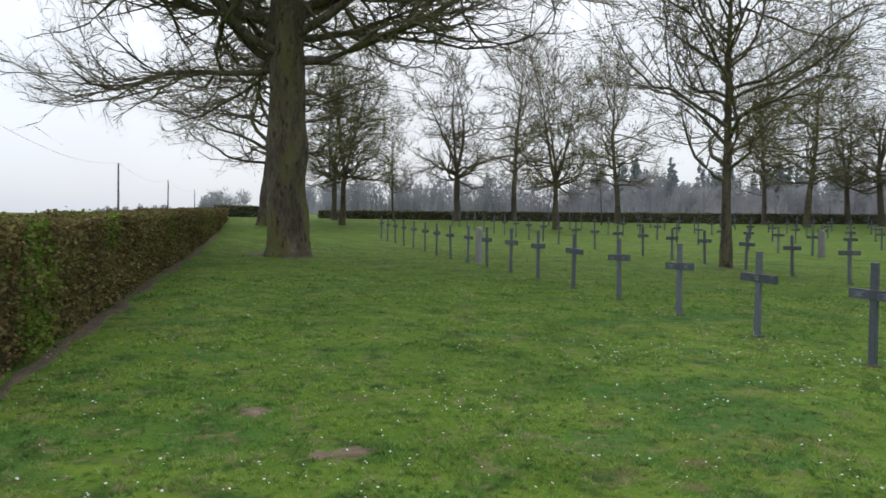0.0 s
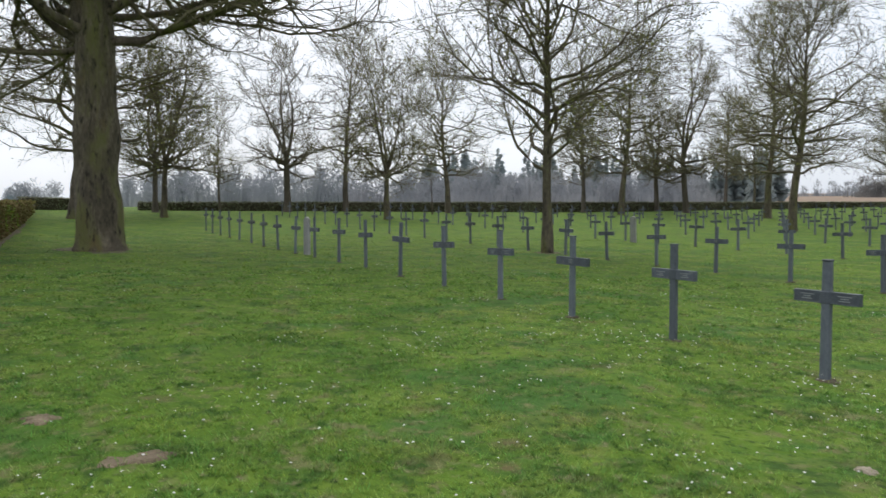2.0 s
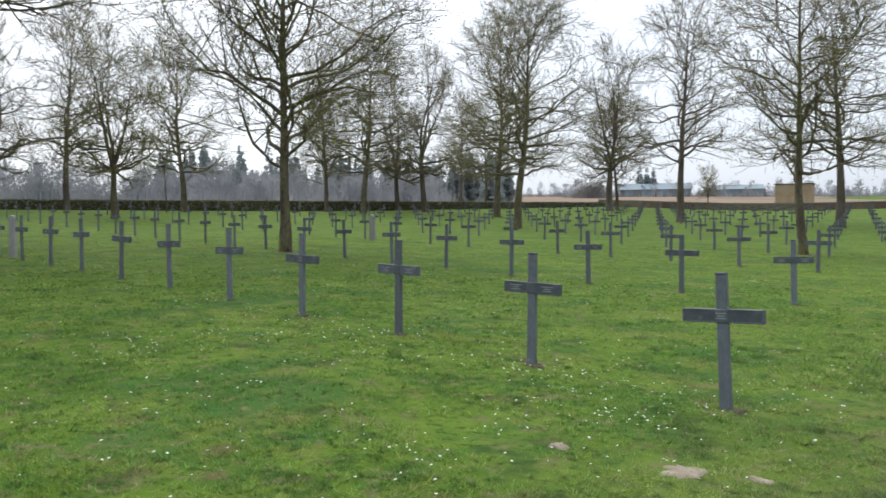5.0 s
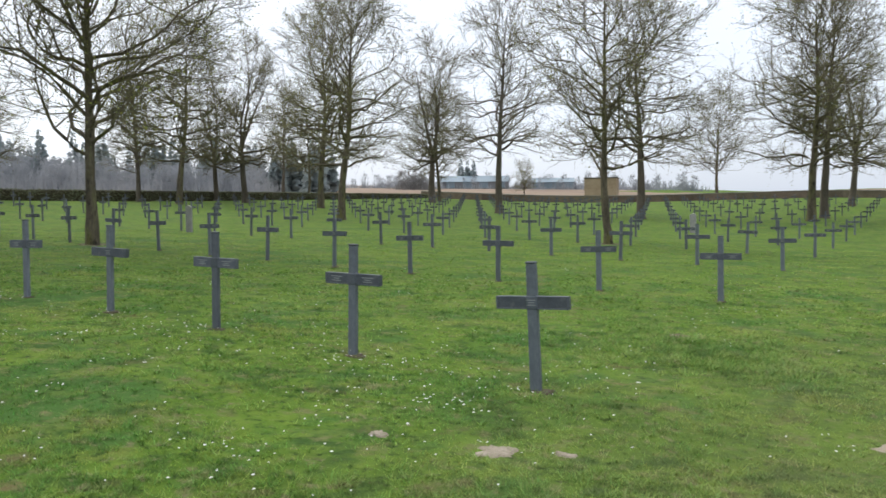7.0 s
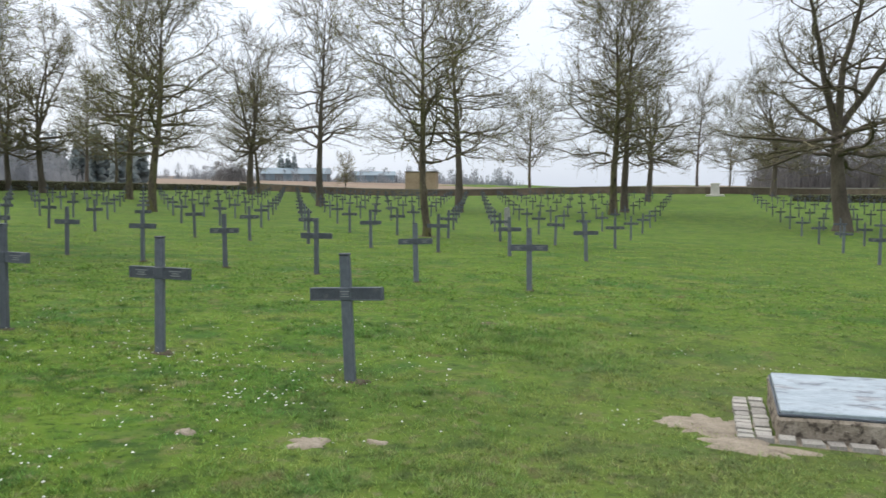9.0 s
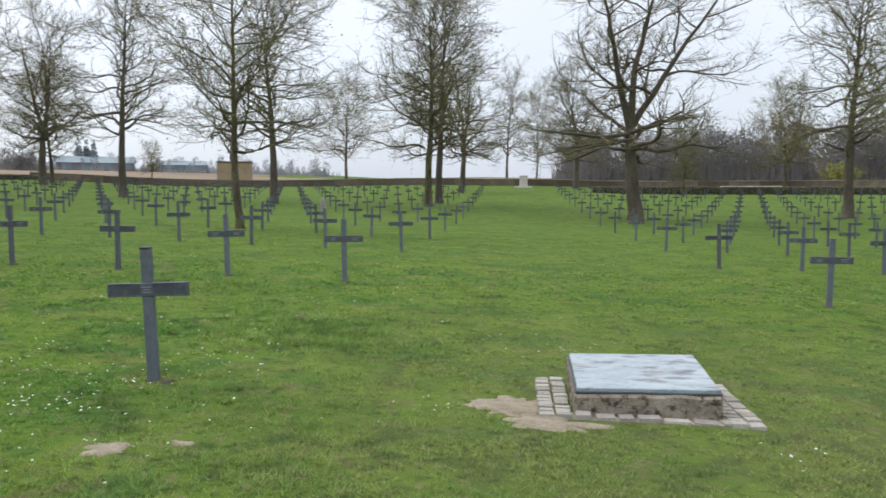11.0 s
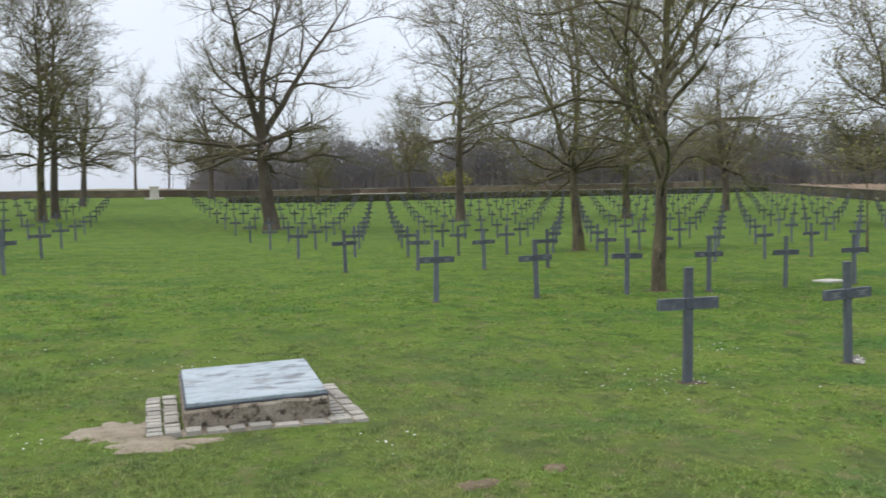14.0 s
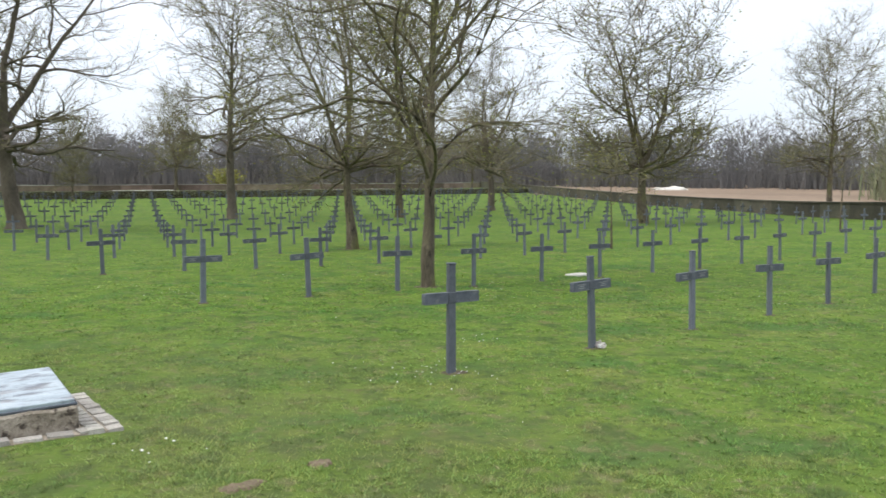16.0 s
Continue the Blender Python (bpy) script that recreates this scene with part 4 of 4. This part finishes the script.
far_woods("far_conifers", belt(28.2, 29.2, 250, 256, 5, 23, 0.7, 1.0), "pointed conifers behind the far barns, coloured pale blue-grey for haze", M_PINE_HAZED, 10.0, True, 24, 150)
for x, y, s in ((-57.4, 125, 0.62),):
    replant(mid_d, x, y, 33, s, "small bushy tree with pale green buds by the far barns")

# ---- far buildings, poles ----


def barn(x, y, length, depth, eaves, ridge, turn, label):
    root = tagged(new("barn"), label, "barn")
    part("wall", box(length, depth, eaves + 1.5, (0, 0, -1.5)), M_CLAD, root)
    bm = bmesh.new()
    L, D = length / 2 + 0.4, depth / 2 + 0.4
    vs = [bm.verts.new(c) for c in ((-L, -D, eaves), (L, -D, eaves), (L, D, eaves), (-L, D, eaves), (-L, 0, ridge), (L, 0, ridge))]
    for f in ((0, 1, 5, 4), (2, 3, 4, 5), (1, 2, 5), (3, 0, 4), (3, 2, 1, 0)):
        bm.faces.new([vs[i] for i in f])
    part("roof", bm, M_ROOF, root, "grey-blue corrugated sheet roof")
    for k in range(4):
        door = part("door", box(2.6, 0.12, 2.0, (-length / 2 + length * (k + 0.5) / 4, -depth / 2 - 0.03, 0), 0.02), M_ROOF, root)
    root.matrix_basis = pose(x, y, ground_z(x, y), 0, 0, turn)
    return root


barn(-118, 221, 20, 12, 1.9, 3.9, 28, "long low grey farm barn with a sheet roof")
barn(-97, 232, 12, 12, 1.9, 3.4, 24, "grey farm shed with a blue-grey sheet roof")


def hut(x, y, w, h, turn, label):
    root = tagged(new("hut"), label, "hut")
    part("wall", roughen(box(w, 3.2, h + 0.3, (0, 0, -0.3), 0.03), 0.01, 1.5), M_RENDER, root)
    part("roof", box(w + 0.2, 3.4, 0.14, (0, 0, h), 0.02), M_WALL, root, "flat dark roof slab")
    root.matrix_basis = pose(x, y, ground_z(x, y), 0, 0, turn)


hut(-41.9, 119.5, 4.8, 3.38, 12, "small plain ochre rendered hut behind the boundary wall")


def shrub(x, y, w, h):
    """A yellow-flowering bush of many small clumps."""
    rng = random.Random(41)
    wood, bloom = Wood(), Wood()
    for _ in range(90):
        p = Vector((rng.gauss(0, w * 0.22), rng.gauss(0, w * 0.22), 0))
        tip = p * 1.5 + Vector((rng.gauss(0, 0.3), rng.gauss(0, 0.3), h * rng.uniform(0.55, 1.05)))
        wood.spike(p, tip, 0.03)
        for _ in range(16):
            c = p.lerp(tip, rng.uniform(0.15, 1.0))
            d = Vector((rng.gauss(0, 1), rng.gauss(0, 1), rng.gauss(0.3, 0.8))).normalized()
            bloom.leaf(c, d, rng.uniform(0.18, 0.4), rng)
    root = tagged(new("shrub"), "yellow-green flowering shrub behind the boundary wall", "shrub")
    mesh_object("branches", wood.v, wood.f, M_TWIG, root)
    mesh_object("foliage", bloom.v, bloom.f, M_BUD, root)
    root.matrix_basis = around(x, y)


shrub(46.2, 121.5, 4.2, 3.4)



def flat_slab(x, y):
    root = tagged(new("ground_slab"), "flat pale stone slab lying level in the lawn", "grave slab")
    part("slab", roughen(box(0.52, 0.4, 0.07, (0, 0, -0.03), 0.012), 0.006, 6), M_PALE, root)
    root.matrix_basis = pose(x, y, lie(x, y), 0, 0, 4)


flat_slab(13.84, 13.55)


def stone_border(x0, x1, y):
    """A low pale kerb along the far plot."""
    root = tagged(new("stone_border"), "low pale stone border of the far plot behind the hedge", "border")
    n = max(1, int((x1 - x0) / 1.5))
    for i in range(n):
        x = x0 + (i + 0.5) * (x1 - x0) / n
        k = part("kerb_stone", roughen(box((x1 - x0) / n - 0.03, 0.6, 0.85, (0, 0, -0.3), 0.03), 0.015, 2.0, i), M_PALE, root)
        k.matrix_basis = pose(x, y, ground_z(x, y))


stone_border(26.0, 33.5, 106.0)
stone_border(39.0, 44.2, 102.0)
stone_border(49.5, 64.4, 102.0)


def chalk_heap():
    bm = bmesh.new()
    bmesh.ops.create_icosphere(bm, subdivisions=4, radius=1)
    for v in bm.verts:
        v.co = Vector((v.co.x * 3.4, v.co.y * 2.0, v.co.z * 0.62))
        v.co += noise.noise_vector(v.co * 0.9) * 0.35
    ob = part("chalk_heap", bm, M_PALE, smooth=False)
    x, y = 110.0, 88.0
    ob.matrix_basis = pose(x, y, ground_z(x, y) - 0.15, 0, 0, -48)
    tagged(ob, "long low heap of pale chalk on the ploughed field", "heap")


chalk_heap()


def farmhouse():
    root = tagged(new("farmhouse"), "distant small farmhouse with a steep dark roof", "house")
    part("wall", box(9, 7, 4, (0, 0, -1)), M_CLAD, root)
    bm = bmesh.new()
    vs = [bm.verts.new(c) for c in ((-4.8, -3.9, 3), (4.8, -3.9, 3), (4.8, 3.9, 3), (-4.8, 3.9, 3), (0, -3.9, 7), (0, 3.9, 7))]
    for f in ((0, 4, 5, 3), (1, 2, 5, 4), (0, 1, 4), (2, 3, 5), (3, 2, 1, 0)):
        bm.faces.new([vs[i] for i in f])
    part("roof", bm, M_ROOF, root)
    x, y = -215, 4.9
    root.matrix_basis = pose(x, y, ground_z(x, y) - 0.6, 0, 0, 90) @ Matrix.Scale(0.62, 4)


farmhouse()


def pole(x, y, h):
    root = tagged(new("utility_pole"), "weathered wooden utility pole beyond the hedge", "utility pole", "utility poles along the field")
    bm = bmesh.new()
    bmesh.ops.create_cone(bm, cap_ends=True, segments=10, radius1=0.14, radius2=0.10, depth=h + 0.5)
    for v in bm.verts:
        v.co.z += (h - 0.5) / 2
    part("shaft", bm, M_POLE, root, smooth=True)
    part("crossarm", box(0.5, 0.09, 0.09, (0, 0, h - 0.25), 0.01), M_POLE, root)
    for sx in (-0.2, 0.2):
        part("insulator", box(0.06, 0.06, 0.12, (sx, 0, h - 0.16), 0.015), M_PALE, root)
    root.matrix_basis = pose(x, y, ground_z(x, y))
    return Vector((x, y, ground_z(x, y) + h - 0.05))


tops = [pole(-117.7, -8.6, 7.0), pole(-169, -3.2, 7.0), pole(-225, 2.4, 7.0)]
start = pole(-66.3, -14.0, 7.0)
for a, b in zip([start] + tops, tops):
    wire = Wood()
    pts = [a.lerp(b, i / 16) - Vector((0, 0, 1.1 * math.sin(math.pi * i / 16))) for i in range(17)]
    wire.tube(pts, [0.012] * 17, 4)
    tagged(mesh_object("overhead_wire", wire.v, wire.f, M_POLE), "thin sagging overhead wire between the poles", "cable")


# ---- the stone block at the end of the avenue ----
def far_block():
    root = tagged(new("memorial_stone"), "pale limestone memorial block on a low step", "memorial")
    x, y = 1.16, 105.6
    part("step", box(2.2, 1.6, 0.25, (0, 0, -0.05), 0.03), M_PALE, root)
    part("block", roughen(box(1.05, 0.9, 1.2, (0, 0, 0.2), 0.03, 0.94), 0.01, 3), M_PALE, root)
    part("cap", box(1.12, 1.0, 0.2, (0, 0, 1.38), 0.03), M_PALE, root)
    root.matrix_basis = around(x, y)


far_block()

# ---- things laid at a cross ----


def posy(x, y):
    root = tagged(new("withered_posy"), "small pale withered posy laid at the foot of a cross", "flowers")
    rng = random.Random(3)
    w = Wood()
    for _ in range(46):
        d = Vector((rng.gauss(0, 1), rng.gauss(0, 1), rng.uniform(0.2, 1.4))).normalized()
        p = d * rng.uniform(0.01, 0.05)
        w.leaf(p, d, 0.045, rng)
    mesh_object("petals", w.v, w.f, M_FLOWER, root)
    part("wrap", box(0.05, 0.05, 0.05, (0, 0, -0.01), 0.01), M_PETAL, root, "crumpled white wrapping")
    root.matrix_basis = pose(x, y, lie(x, y) + 0.01)


posy(6.90, 6.36)

# ---- daisies and grass ----


def in_patch(x, y):
    for px, py, rx, ry, turn in PATCHES:
        dx, dy = x - px, y - py
        a, b = dx * math.cos(turn) + dy * math.sin(turn), -dx * math.sin(turn) + dy * math.cos(turn)
        if (a / rx) ** 2 + (b / ry) ** 2 < 0.40:
            return True
    return abs(x - SLAB_X) < 0.78 and abs(y - SLAB_Y) < 0.66


def daisies():
    rng = random.Random(17)
    v, f = [], []

    def head(x, y, s):
        z = lie(x, y) + rng.uniform(0.03, 0.055)
        b = len(v)
        tx, ty = rng.gauss(0, 0.25), rng.gauss(0, 0.25)
        for k in range(6):
            a = k * 1.047
            v.append((x + math.cos(a) * s, y + math.sin(a) * s, z + s * (tx * math.cos(a) + ty * math.sin(a))))
        v.append((x, y, z + 0.006))
        for k in range(6):
            f.append((b + k, b + (k + 1) % 6, b + 6))

    for _ in range(330):
        a = rng.uniform(-1.2, 1.75)
        r = 4.0 + 15 * rng.random() ** 1.5
        cx, cy = -math.sin(a) * r, math.cos(a) * r
        if cx > -1.2 and rng.random() < 0.8 or in_patch(cx, cy):
            continue
        spread = rng.uniform(0.1, 0.5)
        for _ in range(rng.randint(1, 11)):
            x, y = cx + rng.gauss(0, spread), cy + rng.gauss(0, spread)
            head(x, y, rng.uniform(0.0055, 0.0100))
    for cx, cy, n, s in ((-4.15, 6.2, 26, 0.25), (-2.81, 5.30, 24, 0.16), (-2.3, 6.4, 20, 0.3), (-4.4, 6.1, 20, 0.35), (4.6, 6.2, 26, 0.28), (-6.4, 6.2, 26, 0.3),
                         (-8.0, 6.3, 22, 0.3), (-3.2, 6.2, 24, 0.3), (-5.2, 5.6, 26, 0.5), (-7.2, 3.8, 24, 0.4), (-9.8, 6.2, 20, 0.3)):
        for _ in range(n):
            head(cx + rng.gauss(0, s), cy + rng.gauss(0, s), rng.uniform(0.006, 0.0105))
    return tagged(mesh_object("daisies", v, f, M_PETAL), "tiny white daisies scattered in clusters over the lawn", "daisies", kind="stuff")


daisies()


def grass(name, count, r0, r1, power, tall, wide, seed, label, a0=-1.35, a1=1.95):
    """Short blades, thickest near the middle of the lawn, longer in tufts."""
    rng = random.Random(seed)
    v = np.empty((count * 3, 3), np.float32)
    n = 0
    while n < count:
        a = rng.uniform(a0, a1)
        r = r0 + (r1 - r0) * rng.random() ** power
        x, y = -math.sin(a) * r, math.cos(a) * r
        t = noise.noise(Vector((x * 1.3, y * 1.3, 2.0))) + 0.5 * noise.noise(Vector((x * 4.5, y * 4.5, 7.0)))
        if rng.random() > 0.55 + 0.6 * t or (in_patch(x, y) and (rng.random() > 0.5 or abs(x - SLAB_X) < 0.8 and abs(y - SLAB_Y) < 0.7)):
            continue
        h = tall * (1.0 + 0.75 * t) * rng.uniform(0.5, 1.25)
        d, lean = rng.uniform(0, 6.28), rng.gauss(0, 1.5) * h
        w = wide * rng.uniform(0.7, 1.3)
        z = lie(x, y) - 0.004
        c, s = math.cos(d), math.sin(d)
        v[n * 3] = (x - c * w, y - s * w, z)
        v[n * 3 + 1] = (x + c * w, y + s * w, z)
        v[n * 3 + 2] = (x - s * lean, y + c * lean, z + max(h, 0.012))
        n += 1
    me = bpy.data.meshes.new(name)
    me.vertices.add(count * 3)
    me.vertices.foreach_set("co", v.ravel())
    me.loops.add(count * 3)
    me.loops.foreach_set("vertex_index", np.arange(count * 3, dtype=np.int32))
    me.polygons.add(count)
    me.polygons.foreach_set("loop_start", np.arange(0, count * 3, 3, dtype=np.int32))
    me.update(calc_edges=True)
    me.materials.append(M_BLADE)
    return tagged(new(name, me), label, "grass", kind="stuff")


grass("near_grass", 30000, 0.2, 4.0, 0.6, 0.022, 0.004, 20, "short green grass at the middle of the lawn", -3.14, 3.14)
grass("grass", 230000, 3.6, 13.0, 1.1, 0.021, 0.0032, 21, "short uneven green grass blades of the lawn")
grass("far_grass", 110000, 12.0, 34.0, 1.0, 0.034, 0.009, 22, "short green grass further across the lawn")


def tufts(count, per, r0, r1, seed, tall=1.0, area=None, label="darker tufts of longer grass in the lawn"):
    """Tufts of longer blades that spread outwards from their middle; area keeps them to one stretch of the lawn."""
    rng = random.Random(seed)
    v, f = [], []
    n = 0
    while n < count:
        if area:
            x, y = rng.gauss(area[0], area[2]), rng.gauss(area[1], area[3])
            r = math.hypot(x, y)
        else:
            a, r = rng.uniform(-1.35, 1.95), r0 + (r1 - r0) * rng.random() ** 1.15
            x, y = -math.sin(a) * r, math.cos(a) * r
        if rng.random() > 0.5 + 0.9 * noise.noise(Vector((x * 0.8, y * 0.8, 4.0))) + 0.5 * noise.noise(Vector((x * 2.7, y * 2.7, 1.0))) or in_patch(x, y):
            continue
        n += 1
        size = rng.uniform(0.6, 1.5) * tall * (0.7 if x > -0.5 else 1.0)
        z = lie(x, y) - 0.004
        for _ in range(per):
            d = rng.uniform(0, 6.28)
            o = abs(rng.gauss(0, 0.030)) * size
            h = rng.uniform(0.014, 0.038) * size
            reach = o + h * rng.uniform(0.5, 1.7)
            c, s = math.cos(d), math.sin(d)
            b = len(v)
            w = 0.0022 + 0.0003 * r
            v.append((x + c * o - s * w, y + s * o + c * w, z))
            v.append((x + c * o + s * w, y + s * o - c * w, z))
            v.append((x + c * reach, y + s * reach, z + h))
            f.append((b, b + 1, b + 2))
    return tagged(mesh_object("grass_tufts", v, f, M_TUFT), label, "grass", kind="stuff")


tufts(26000, 12, 3.4, 17.0, 33)
tufts(520, 20, 0, 0, 35, 1.7, (-1.7, 8.5, 0.75, 0.7), "lush blue-green clumps of taller grass")

paving()
